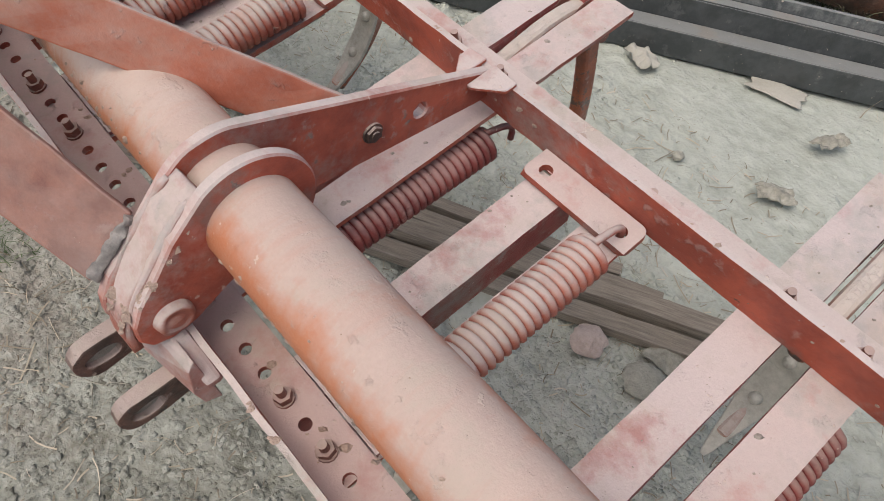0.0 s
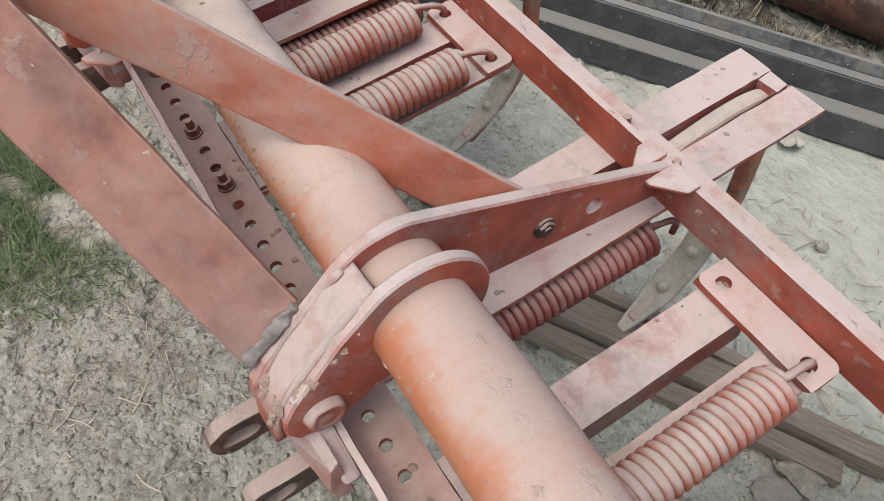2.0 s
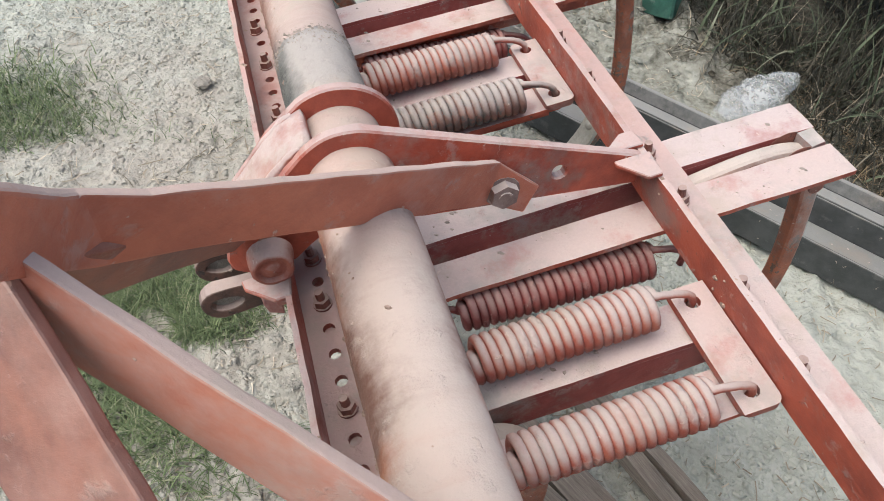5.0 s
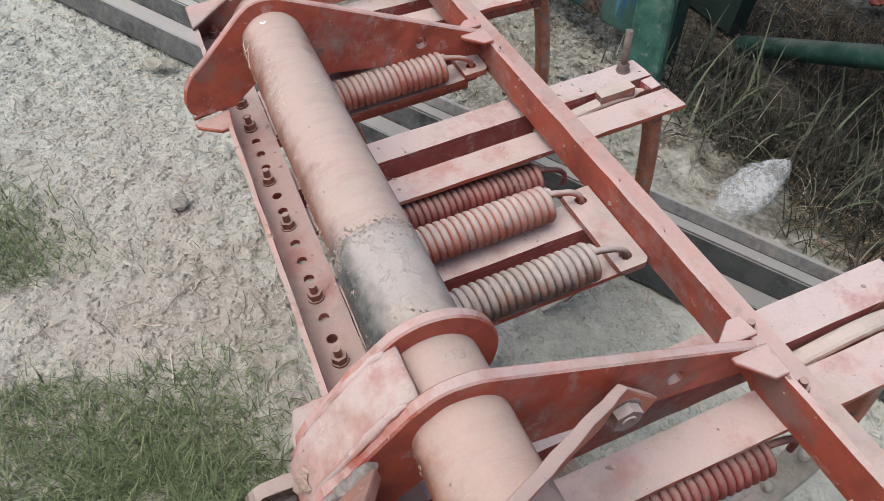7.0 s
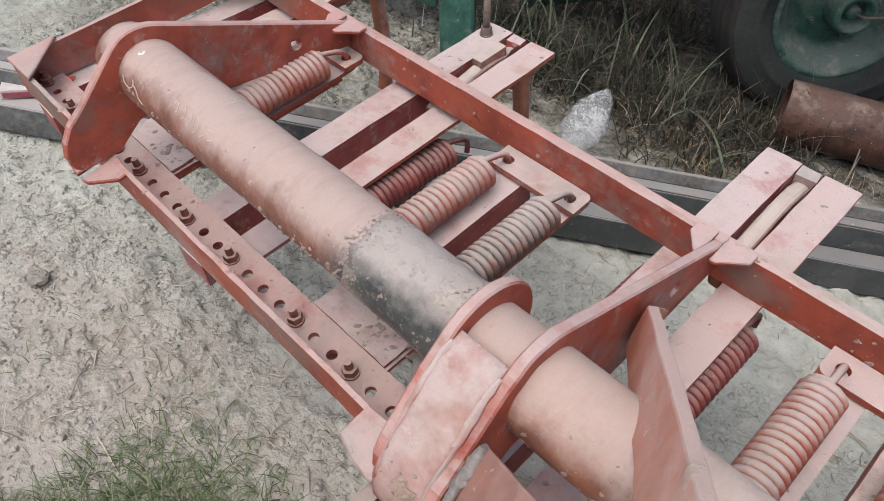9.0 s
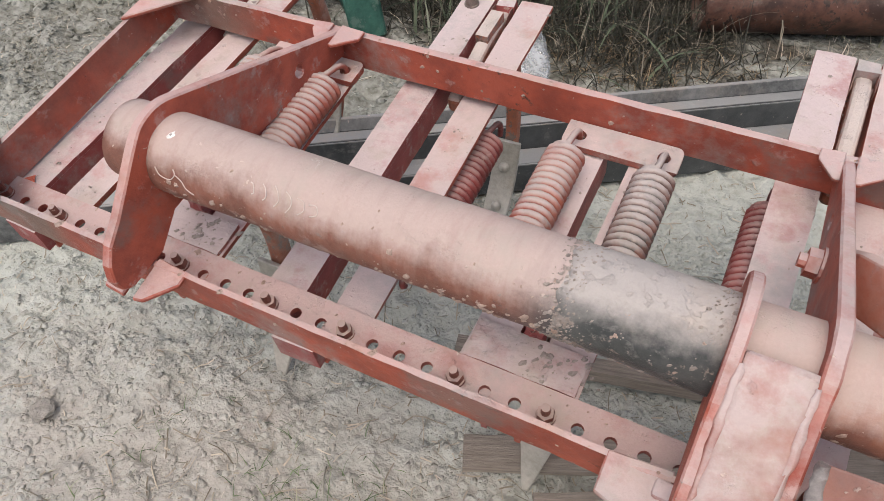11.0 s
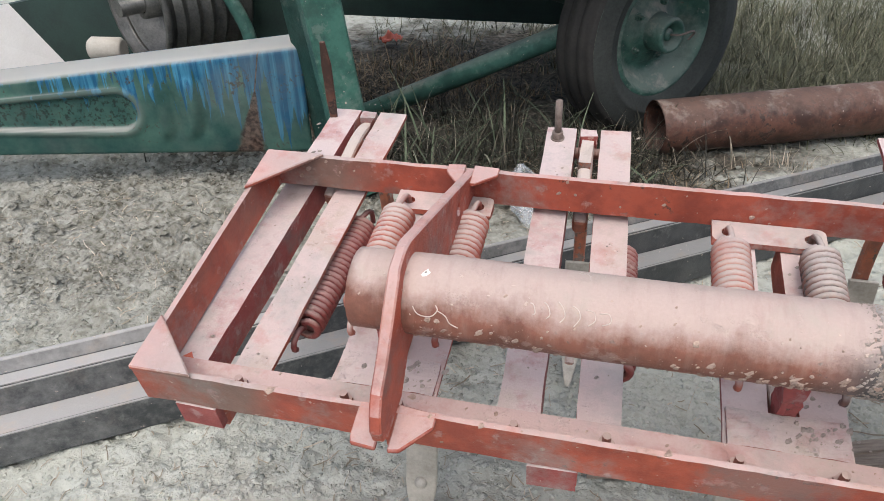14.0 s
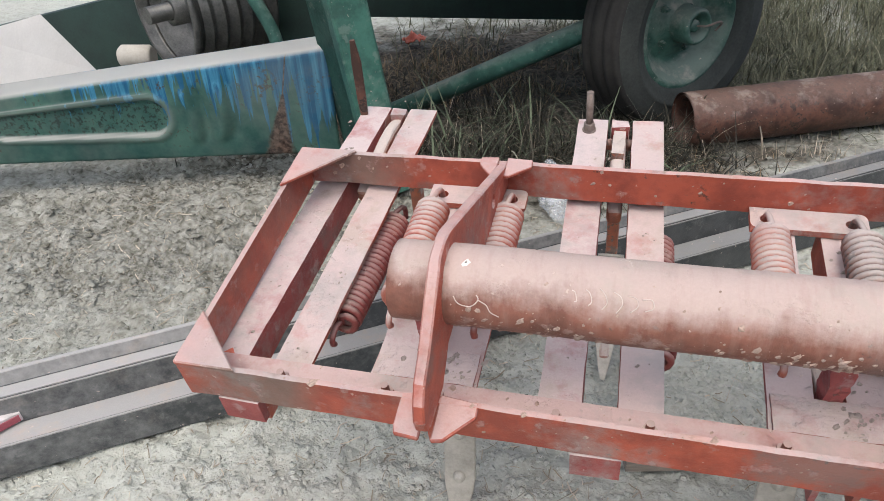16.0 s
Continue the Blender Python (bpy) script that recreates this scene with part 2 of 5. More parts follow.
SPRINGRED = dusty_paint("dark_spring_paint", (0.15, 0.026, 0.026), (0.25, 0.05, 0.045), (0.47, 0.35, 0.325), (0.10, 0.05, 0.04), 0.55, chips=0.7)
STRAPRED = dusty_paint("strap_paint", (0.27, 0.075, 0.05), (0.40, 0.12, 0.075), (0.56, 0.475, 0.45), (0.14, 0.10, 0.085), 0.88, settle=0.12, chips=0.66, peel=0.5, soiled=0.85)
RUST = dusty_paint("rusted_pipe", (0.040, 0.021, 0.016), (0.12, 0.054, 0.037), (0.19, 0.13, 0.105), (0.03, 0.02, 0.016), 0.55, chips=0.60, settle=-0.35, splashed=0.35)
WOOD = plain_rough("weathered_wood", (0.14, 0.115, 0.09), (0.36, 0.31, 0.255), 9, 0.9, 0, 0.6, 0.004, (1.5, 22, 22), 30)
FLANGE = dusty_paint("flange_paint", (0.26, 0.05, 0.036), (0.38, 0.09, 0.065), (0.55, 0.43, 0.40), (0.12, 0.06, 0.045), 0.85, settle=-0.05, soiled=0.6)
LUG = dusty_paint("rusty_lug", (0.035, 0.022, 0.018), (0.13, 0.06, 0.045), (0.46, 0.37, 0.335), (0.03, 0.022, 0.02), 0.8, settle=-0.15, chips=0.60)
BRACKET = dusty_paint("bracket_paint", (0.27, 0.085, 0.065), (0.40, 0.14, 0.11), (0.55, 0.475, 0.46), (0.12, 0.06, 0.045), 0.88, settle=0.42, soiled=0.5)
GREEN = dusty_paint("green_paint", (0.018, 0.07, 0.056), (0.04, 0.125, 0.10), (0.24, 0.28, 0.245), (0.10, 0.09, 0.07), 0.6, chips=0.72)
RIMGREEN = dusty_paint("rim_green_paint", (0.02, 0.065, 0.05), (0.05, 0.13, 0.10), (0.20, 0.235, 0.20), (0.05, 0.045, 0.035), 0.62, chips=0.66, settle=0.25)
SIDEWALL = plain_rough("dusty_sidewall", (0.013, 0.016, 0.015), (0.052, 0.06, 0.054), 6, 0.9, 0, 0.3, 0.002)
TYRE = plain_rough("tyre_rubber", (0.009, 0.009, 0.009), (0.034, 0.033, 0.029), 14, 0.85, 0, 0.3, 0.002)
POSTGREEN = dusty_paint("post_green_paint", (0.022, 0.085, 0.066), (0.048, 0.155, 0.118), (0.25, 0.30, 0.26), (0.11, 0.09, 0.07), 0.6, chips=0.70, settle=0.0)
GREYCAST = plain_rough("cast_grey", (0.04, 0.042, 0.04), (0.17, 0.168, 0.155), 18, 0.4, 0.6)
WHITE = plain_rough("white_sheet", (0.62, 0.61, 0.58), (0.76, 0.75, 0.72), 6, 0.55, 0, 0.1)
# green taken almost to black, so shade is part of the colour
SHADEGREEN = plain_rough("shaded_green", (0.01, 0.022, 0.02), (0.02, 0.05, 0.04), 9, 0.7)
PINKSTONE = plain_rough("pink_stone", (0.40, 0.31, 0.27), (0.62, 0.52, 0.47), 30, 0.95, 0, 0.7, 0.006)
STONE = plain_rough("stone", (0.22, 0.215, 0.18), (0.40, 0.385, 0.33), 30, 0.95, 0, 0.7, 0.006)
CLOD = plain_rough("grey_clod", (0.19, 0.175, 0.15), (0.36, 0.335, 0.295), 40, 0.95, 0, 0.8, 0.006)
CARD = plain_rough("grey_card", (0.33, 0.31, 0.265), (0.46, 0.435, 0.38), 12, 0.9)
CARDWHITE = plain_rough("pale_wrapper", (0.46, 0.43, 0.42), (0.64, 0.60, 0.59), 60, 0.6)
CARDRED = plain_rough("crimson_print", (0.25, 0.05, 0.07), (0.40, 0.11, 0.13), 80, 0.6)
REDPLASTIC = plain_rough("red_plastic", (0.42, 0.08, 0.045), (0.60, 0.16, 0.09), 30, 0.5)
LEAFDRY = plain_rough("dry_leaf", (0.16, 0.15, 0.12), (0.42, 0.40, 0.34), 45, 0.85)


def blue_panel_paint():
    """Green sheet, repainted blue along the top, with runs of blue down it and a rusty patch."""
    m, n, l, b = material("blue_run_paint")
    tc = n.new("ShaderNodeTexCoord")
    sx = n.new("ShaderNodeSeparateXYZ")
    l.new(tc.outputs["Object"], sx.inputs[0])
    runs = noise_tex(n, l, 1.0, 3, 0.62, stretch=(40, 40, 1.3))
    big = noise_tex(n, l, 6, 6, 0.65)
    fine = noise_tex(n, l, 70, 6)
    edge = maths(n, l, "MULTIPLY_ADD", sx.outputs["X"], 0.096)
    edge.node.inputs[2].default_value = 0.361
    down = maths(n, l, "SUBTRACT", edge, sx.outputs["Z"])
    side = maths(n, l, "MULTIPLY_ADD", sx.outputs["X"], 0.58)
    side.node.inputs[2].default_value = 0.05
    k = maths(n, l, "ADD", maths(n, l, "SUBTRACT", side, maths(n, l, "MULTIPLY", down, 2.0)), maths(n, l, "MULTIPLY", runs, 1.35))
    mask = ramp(n, l, k, [(0.42, (0, 0, 0)), (0.46, (0.95, 0.95, 0.95))])
    green = mix(n, l, ramp(n, l, big, [(0.36, (0, 0, 0)), (0.64, (1, 1, 1))]), (0.022, 0.10, 0.092), (0.115, 0.25, 0.20))
    streak = noise_tex(n, l, 1.0, 3, 0.6, stretch=(70, 70, 2.0))
    blue = mix(n, l, ramp(n, l, streak, [(0.4, (0, 0, 0)), (0.62, (1, 1, 1))]), (0.012, 0.15, 0.30), (0.10, 0.40, 0.60))
    col = mix(n, l, mask, green, blue)
    col = mix(n, l, ramp(n, l, maths(n, l, "ADD", maths(n, l, "MULTIPLY", big, 0.5), maths(n, l, "MULTIPLY", fine, 0.5)), [(0.58, (0, 0, 0)), (0.64, (1, 1, 1))]), col, (0.10, 0.085, 0.06))
    # rust spreading downwards from one point
    below = maths(n, l, "SUBTRACT", 0.27, sx.outputs["Z"])
    axis = maths(n, l, "ADD", maths(n, l, "ADD", sx.outputs["X"], 0.067), maths(n, l, "MULTIPLY", below, 0.21))
    width = maths(n, l, "MAXIMUM", maths(n, l, "MULTIPLY", below, 0.24), 0.002)
    off = maths(n, l, "DIVIDE", maths(n, l, "ABSOLUTE", axis), width)
    rusty = ramp(n, l, maths(n, l, "MULTIPLY", maths(n, l, "ADD", off, maths(n, l, "MULTIPLY", fine, 0.9)), 0.5), [(0.55, (1, 1, 1)), (0.75, (0, 0, 0))])
    col = mix(n, l, rusty, col, mix(n, l, ramp(n, l, fine, [(0.4, (0, 0, 0)), (0.62, (1, 1, 1))]), (0.045, 0.024, 0.018), (0.25, 0.17, 0.13)))
    # long pressed oval, narrower towards one end: dust lies on the rim round it
    run = maths(n, l, "MULTIPLY_ADD", sx.outputs["X"], 2.5, True)
    run.node.inputs[2].default_value = 2.075
    ox = maths(n, l, "SUBTRACT", maths(n, l, "ADD", sx.outputs["X"], 0.83), maths(n, l, "MULTIPLY", run, 0.40))
    oz = maths(n, l, "SUBTRACT", maths(n, l, "SUBTRACT", sx.outputs["Z"], 0.203), maths(n, l, "MULTIPLY", run, 0.009))
    size = maths(n, l, "MULTIPLY_ADD", run, 0.023)
    size.node.inputs[2].default_value = 0.042
    oval = maths(n, l, "DIVIDE", maths(n, l, "SQRT", maths(n, l, "ADD", maths(n, l, "MULTIPLY", ox, ox), maths(n, l, "MULTIPLY", oz, oz))), size)
    oval = maths(n, l, "ADD", oval, maths(n, l, "MULTIPLY", maths(n, l, "SUBTRACT", big, 0.5), 0.16))
    rim_dust = ramp(n, l, maths(n, l, "MULTIPLY", oval, 0.5), [(0.37, (0, 0, 0)), (0.41, (0.5, 0.5, 0.5)), (0.50, (0.32, 0.32, 0.32)), (0.58, (0, 0, 0))])
    col = mix(n, l, rim_dust, col, (0.34, 0.375, 0.34))
    specks = ramp(n, l, noise_tex(n, l, 80, 4, 0.7), [(0.52, (0, 0, 0)), (0.58, (0.85, 0.85, 0.85))])
    inside = ramp(n, l, maths(n, l, "MULTIPLY", oval, 0.5), [(0.35, (1, 1, 1)), (0.40, (0, 0, 0))])
    col = mix(n, l, maths(n, l, "MULTIPLY", specks, inside), col, (0.03, 0.05, 0.04))
    veil = ramp(n, l, noise_tex(n, l, 3.5, 7, 0.65), [(0.48, (0, 0, 0)), (0.66, (0.35, 0.35, 0.35))])
    col = mix(n, l, veil, col, (0.30, 0.31, 0.28))
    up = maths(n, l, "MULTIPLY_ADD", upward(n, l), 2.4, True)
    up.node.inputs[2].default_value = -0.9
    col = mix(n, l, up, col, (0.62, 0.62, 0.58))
    l.new(col, b.inputs["Base Color"])
    b.inputs["Roughness"].default_value = 0.6
    bump(n, l, b, fine, 0.2, 0.002)
    return m


BLUE = blue_panel_paint()


def ground_material():
    """Dry grey earth: pale trodden dust, darker hollows and bits in the crumbly stretches, browner soil near the green
    implement, its colour darkened for the shade there.
    """
    m, n, l, b = material("dusty_earth")
    a = noise_tex(n, l, 1.6, 6, 0.65)
    c = noise_tex(n, l, 9, 7, 0.65)
    d = noise_tex(n, l, 30, 5, 0.6)
    f = noise_tex(n, l, 70, 3, 0.5)
    tc = n.new("ShaderNodeTexCoord")
    sx = n.new("ShaderNodeSeparateXYZ")
    l.new(tc.outputs["Object"], sx.inputs[0])
    # trodden smooth behind the machine, crumbly elsewhere in stretches
    calm_x = maths(n, l, "MULTIPLY_ADD", sx.outputs["X"], 2.5, True)
    calm_x.node.inputs[2].default_value = 0.3
    calm_y = maths(n, l, "MULTIPLY_ADD", sx.outputs["Y"], 3.0, True)
    calm_y.node.inputs[2].default_value = -1.9
    calm = maths(n, l, "MULTIPLY", calm_x, calm_y)
    loose = ramp(n, l, noise_tex(n, l, 3.2, 5, 0.65), [(0.40, (0.2, 0.2, 0.2)), (0.58, (1, 1, 1))])
    loose = maths(n, l, "MULTIPLY", loose, maths(n, l, "SUBTRACT", 1.0, maths(n, l, "MULTIPLY", calm, 0.72)))
    k = maths(n, l, "ADD", maths(n, l, "MULTIPLY", c, 0.45), maths(n, l, "MULTIPLY", d, 0.55))
    col = ramp(n, l, k, [(0.36, (0.306, 0.318, 0.275)), (0.50, (0.382, 0.397, 0.35)), (0.62, (0.451, 0.468, 0.418))])
    col = mix(n, l, ramp(n, l, a, [(0.42, (0, 0, 0)), (0.60, (0.6, 0.6, 0.6))]), col, (0.441, 0.457, 0.407))
    bits = maths(n, l, "ADD", maths(n, l, "MULTIPLY", f, 0.62), maths(n, l, "MULTIPLY", d, 0.38))
    dark = maths(n, l, "MULTIPLY", ramp(n, l, bits, [(0.33, (0.68, 0.68, 0.68)), (0.45, (0, 0, 0))]), loose)
    col = mix(n, l, dark, col, (0.245, 0.238, 0.195))
    chip = ramp(n, l, noise_tex(n, l, 95, 3, 0.5), [(0.24, (0.6, 0.6, 0.6)), (0.32, (0, 0, 0))])
    col = mix(n, l, chip, col, (0.15, 0.14, 0.112))
    pale = maths(n, l, "MULTIPLY", ramp(n, l, bits, [(0.55, (0, 0, 0)), (0.66, (0.45, 0.45, 0.45))]), loose)
    col = mix(n, l, pale, col, (0.508, 0.513, 0.461))
    # stained darker in two stretches
    for px, py, kx, ky, much in ((0.40, -0.22, 1.15, 1.7, 0.75), (-1.75, 0.92, 0.85, 1.5, 0.95), (-0.78, 1.30, 1.7, 2.4, 0.85)):
        ux = maths(n, l, "MULTIPLY", maths(n, l, "SUBTRACT", sx.outputs["X"], px), kx)
        uy = maths(n, l, "MULTIPLY", maths(n, l, "SUBTRACT", sx.outputs["Y"], py), ky)
        ring = maths(n, l, "ADD", maths(n, l, "ADD", maths(n, l, "MULTIPLY", ux, ux), maths(n, l, "MULTIPLY", uy, uy)), maths(n, l, "MULTIPLY", c, 1.0))
        stain = ramp(n, l, maths(n, l, "MULTIPLY", ring, 0.5), [(0.30, (much, much, much)), (0.85, (0, 0, 0))])
        col = mix(n, l, stain, col, ramp(n, l, maths(n, l, "ADD", maths(n, l, "MULTIPLY", bits, 0.6), maths(n, l, "MULTIPLY", c, 0.4)), [(0.38, (0.085, 0.078, 0.058)), (0.50, (0.225, 0.222, 0.190)), (0.62, (0.345, 0.343, 0.305))]))
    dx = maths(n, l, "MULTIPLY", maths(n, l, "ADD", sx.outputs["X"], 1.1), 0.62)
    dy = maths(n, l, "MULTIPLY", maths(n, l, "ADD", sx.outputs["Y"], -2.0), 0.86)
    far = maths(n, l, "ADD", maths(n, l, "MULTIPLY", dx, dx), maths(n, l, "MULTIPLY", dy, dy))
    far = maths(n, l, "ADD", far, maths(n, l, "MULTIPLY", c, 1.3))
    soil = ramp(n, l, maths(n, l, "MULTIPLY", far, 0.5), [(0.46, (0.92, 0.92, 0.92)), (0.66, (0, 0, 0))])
    # browner litter trodden in beside the front rail
    ex = maths(n, l, "MULTIPLY", maths(n, l, "ADD", sx.outputs["X"], 0.75), 1.15)
    ey = maths(n, l, "MULTIPLY", maths(n, l, "ADD", sx.outputs["Y"], 0.16), 2.4)
    near = maths(n, l, "ADD", maths(n, l, "MULTIPLY", ex, ex), maths(n, l, "MULTIPLY", ey, ey))
    near = maths(n, l, "ADD", near, maths(n, l, "MULTIPLY", c, 2.0))
    col = mix(n, l, ramp(n, l, maths(n, l, "MULTIPLY", near, 0.4), [(0.4, (0.6, 0.6, 0.6)), (0.85, (0, 0, 0))]), col, mix(n, l, bits, (0.24, 0.205, 0.175), (0.47, 0.42, 0.375)))
    # soil brown made much darker, with the implement's shade in the colour
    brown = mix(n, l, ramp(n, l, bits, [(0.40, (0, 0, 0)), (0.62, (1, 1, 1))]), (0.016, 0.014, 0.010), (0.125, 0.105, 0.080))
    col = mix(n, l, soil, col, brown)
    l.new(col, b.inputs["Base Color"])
    b.inputs["Roughness"].default_value = 1.0
    b.inputs["Specular IOR Level"].default_value = 0.1
    h = maths(n, l, "ADD", maths(n, l, "MULTIPLY", c, 0.3), maths(n, l, "ADD", maths(n, l, "MULTIPLY", d, 0.8), maths(n, l, "MULTIPLY", f, 0.5)))
    h = maths(n, l, "MULTIPLY", h, maths(n, l, "ADD", maths(n, l, "MULTIPLY", loose, 0.75), 0.35))
    bump(n, l, b, h, 0.95, 0.016)
    return m


EARTH = ground_material()


def blade_material(name, a, c, tip):
    m, n, l, b = material(name)
    g = n.new("ShaderNodeNewGeometry")
    col = ramp(n, l, g.outputs["Random Per Island"], [(0.0, a), (0.55, c), (0.85, tuple(x * 1.5 for x in c)), (1.0, tip)])
    f = noise_tex(n, l, 40, 3)
    col = mix(n, l, maths(n, l, "MULTIPLY", f, 0.4), col, tuple(x * 0.55 for x in c))
    l.new(col, b.inputs["Base Color"])
    b.inputs["Roughness"].default_value = 0.75
    return m


GRASS = blade_material("green_grass", (0.06, 0.088, 0.036), (0.13, 0.175, 0.078), (0.38, 0.37, 0.25))
# dry grass by the implement, blades coloured dark to hold its shade
HAYSHADE = blade_material("dry_grass", (0.012, 0.013, 0.008), (0.036, 0.034, 0.023), (0.20, 0.18, 0.135))
BROAD = blade_material("broad_grass", (0.045, 0.062, 0.036), (0.09, 0.115, 0.07), (0.26, 0.265, 0.20))
BROWNSTRAW = blade_material("brown_straw", (0.10, 0.07, 0.04), (0.26, 0.19, 0.11), (0.46, 0.37, 0.24))
FIELD = blade_material("field_grass", (0.04, 0.046, 0.024), (0.105, 0.108, 0.062), (0.34, 0.32, 0.23))
STRAW = blade_material("straw_litter", (0.20, 0.165, 0.115), (0.35, 0.305, 0.235), (0.54, 0.49, 0.41))


def bag_material():
    """Thin clear film: mostly see-through, milky where it is creased."""
    m, n, l, b = material("clear_plastic")
    b.inputs["Base Color"].default_value = (0.80, 0.84, 0.86, 1)
    b.inputs["Roughness"].default_value = 0.16
    b.inputs["Specular IOR Level"].default_value = 0.9
    crease = maths(n, l, "ABSOLUTE", maths(n, l, "SUBTRACT", noise_tex(n, l, 14, 3, 0.5), 0.5))
    l.new(ramp(n, l, crease, [(0.0, (0.36, 0.36, 0.36)), (0.05, (0.26, 0.26, 0.26)), (0.16, (0.14, 0.14, 0.14))]), b.inputs["Alpha"])
    bump(n, l, b, noise_tex(n, l, 34, 4), 0.8, 0.012)
    return m


BAG = bag_material()


# ---- mesh helpers ----
def mesh_object(name, bm, mat, parent=None, label=""):
    me = bpy.data.meshes.new(name)
    bm.to_mesh(me)
    bm.free()
    if mat:
        me.materials.append(mat)
    ob = new(name, me)
    if parent:
        ob.parent = parent
    if label:
        tagged(ob, label)
    return ob


def part(name, bm, mat, parent, label="", smooth=False):
    if smooth:
        for f in bm.faces:
            f.smooth = True
    return mesh_object(name, bm, mat, parent, label)


def again(name, ob, parent, m, label=""):
    """Another object on the same mesh, moved by m under its parent."""
    o = new(name, ob.data)
    o.parent = parent
    o.matrix_basis = m
    if label:
        tagged(o, label)
    return o


def soften(bm, width=0.0015, segments=1):
    es = [e for e in bm.edges if len(e.link_faces) == 2 and e.calc_face_angle(0) > 0.5]
    if es:
        bmesh.ops.bevel(bm, geom=es, offset=width, segments=segments, affect="EDGES", profile=0.6, clamp_overlap=True)
    return bm


def worn(bm, amount, scale, seed=0.0):
    """Small unevenness of bent or battered metal."""
    for v in bm.verts:
        p = v.co * scale + Vector((seed, seed * 1.7, -seed))
        v.co += Vector((noise.noise(p), noise.noise(p + Vector((31, 0, 0))), noise.noise(p + Vector((0, 57, 0))))) * amount
    return bm


def dented(bm, step, amount, scale=25, seed=0.0):
    """Cuts long edges into short ones and shifts them a little: battered, flame-cut plate."""
    for axis in range(3):
        long = [e for e in bm.edges if abs((e.verts[0].co - e.verts[1].co)[axis]) > step * 1.5]
        if long:
            n = max(1, int(max((e.verts[0].co - e.verts[1].co).length for e in long) / step))
            bmesh.ops.subdivide_edges(bm, edges=long, cuts=min(n, 120), use_grid_fill=False)
    worn(bm, amount, scale, seed)
    return worn(bm, amount * 0.5, scale * 3.1, seed + 5)


def box(x0, x1, y0, y1, z0, z1, bm=None, cuts=0):
    bm = bm or bmesh.new()
    vs = [bm.verts.new((x, y, z)) for z in (z0, z1) for y in (y0, y1) for x in (x0, x1)]
    for q in ((0, 2, 3, 1), (4, 5, 7, 6), (0, 1, 5, 4), (2, 6, 7, 3), (0, 4, 6, 2), (1, 3, 7, 5)):
        bm.faces.new([vs[i] for i in q])
    return bm


def prism(outline, axis, a, b, bm=None):
    """A plate: a flat outline pushed along an axis from a to b. The outline's two numbers are the other two axes in order."""
    bm = bm or bmesh.new()

    def at(p, v):
        return {"x": (v, p[0], p[1]), "y": (p[0], v, p[1]), "z": (p[0], p[1], v)}[axis]
    lo = [bm.verts.new(at(p, a)) for p in outline]
    hi = [bm.verts.new(at(p, b)) for p in outline]
    bm.faces.new(lo)
    bm.faces.new(hi)
    k = len(outline)
    for i in range(k):
        bm.faces.new((lo[i], lo[(i + 1) % k], hi[(i + 1) % k], hi[i]))
    bmesh.ops.recalc_face_normals(bm, faces=bm.faces)
    return bm


def holed_plate(outline, holes, a, b):
    """A plate in the y-z plane from x = a to x = b, with round holes (y, z, radius)."""
    bm = bmesh.new()
    loops = [outline] + [[(y + r * math.cos(2 * math.pi * i / 14), z + r * math.sin(2 * math.pi * i / 14)) for i in range(14)] for y, z, r in holes]
    made = []
    for x in (a, b):
        vs = [[bm.verts.new((x, *p)) for p in lp] for lp in loops]
        es = [bm.edges.new((v[i], v[(i + 1) % len(v)])) for v in vs for i in range(len(v))]
        bmesh.ops.triangle_fill(bm, edges=es, use_beauty=True)
        made.append(vs)
    for va, vb in zip(*made):
        for i in range(len(va)):
            j = (i + 1) % len(va)
            bm.faces.new((va[i], va[j], vb[j], vb[i]))
    bmesh.ops.recalc_face_normals(bm, faces=bm.faces)
    return bm


def rounded(points, steps=5):
    """A closed outline smoothed by a Catmull-Rom curve through its points."""
    out, k = [], len(points)
    for i in range(k):
        p0, p1, p2, p3 = (points[(i + j - 1) % k] for j in range(4))
        for s in range(steps):
            t = s / steps
            out.append(tuple(0.5 * (2 * p1[c] + (p2[c] - p0[c]) * t + (2 * p0[c] - 5 * p1[c] + 4 * p2[c] - p3[c]) * t * t
                                    + (3 * p1[c] - p0[c] - 3 * p2[c] + p3[c]) * t ** 3) for c in (0, 1)))
    return out


def tube(points, radius, sides=10, bm=None, cap=True):
    """A round bar along points; radius is a number or one a point."""
    bm = bm or bmesh.new()
    pts = [Vector(p) for p in points]
    rings, ref = [], None
    for i, p in enumerate(pts):
        d = (pts[min(i + 1, len(pts) - 1)] - pts[max(i - 1, 0)]).normalized()
        if ref is None:
            ref = d.orthogonal().normalized()
        ref = (ref - d * ref.dot(d)).normalized()
        s = d.cross(ref)
        r = radius[i] if isinstance(radius, (list, tuple)) else radius
        rings.append([bm.verts.new(p + (ref * math.cos(a) + s * math.sin(a)) * r) for a in (2 * math.pi * j / sides for j in range(sides))])
    for a, b in zip(rings, rings[1:]):
        for j in range(sides):
            f = bm.faces.new((a[j], a[(j + 1) % sides], b[(j + 1) % sides], b[j]))
            f.smooth = True
    if cap:
        bm.faces.new(list(reversed(rings[0])))
        bm.faces.new(rings[-1])
    return bm


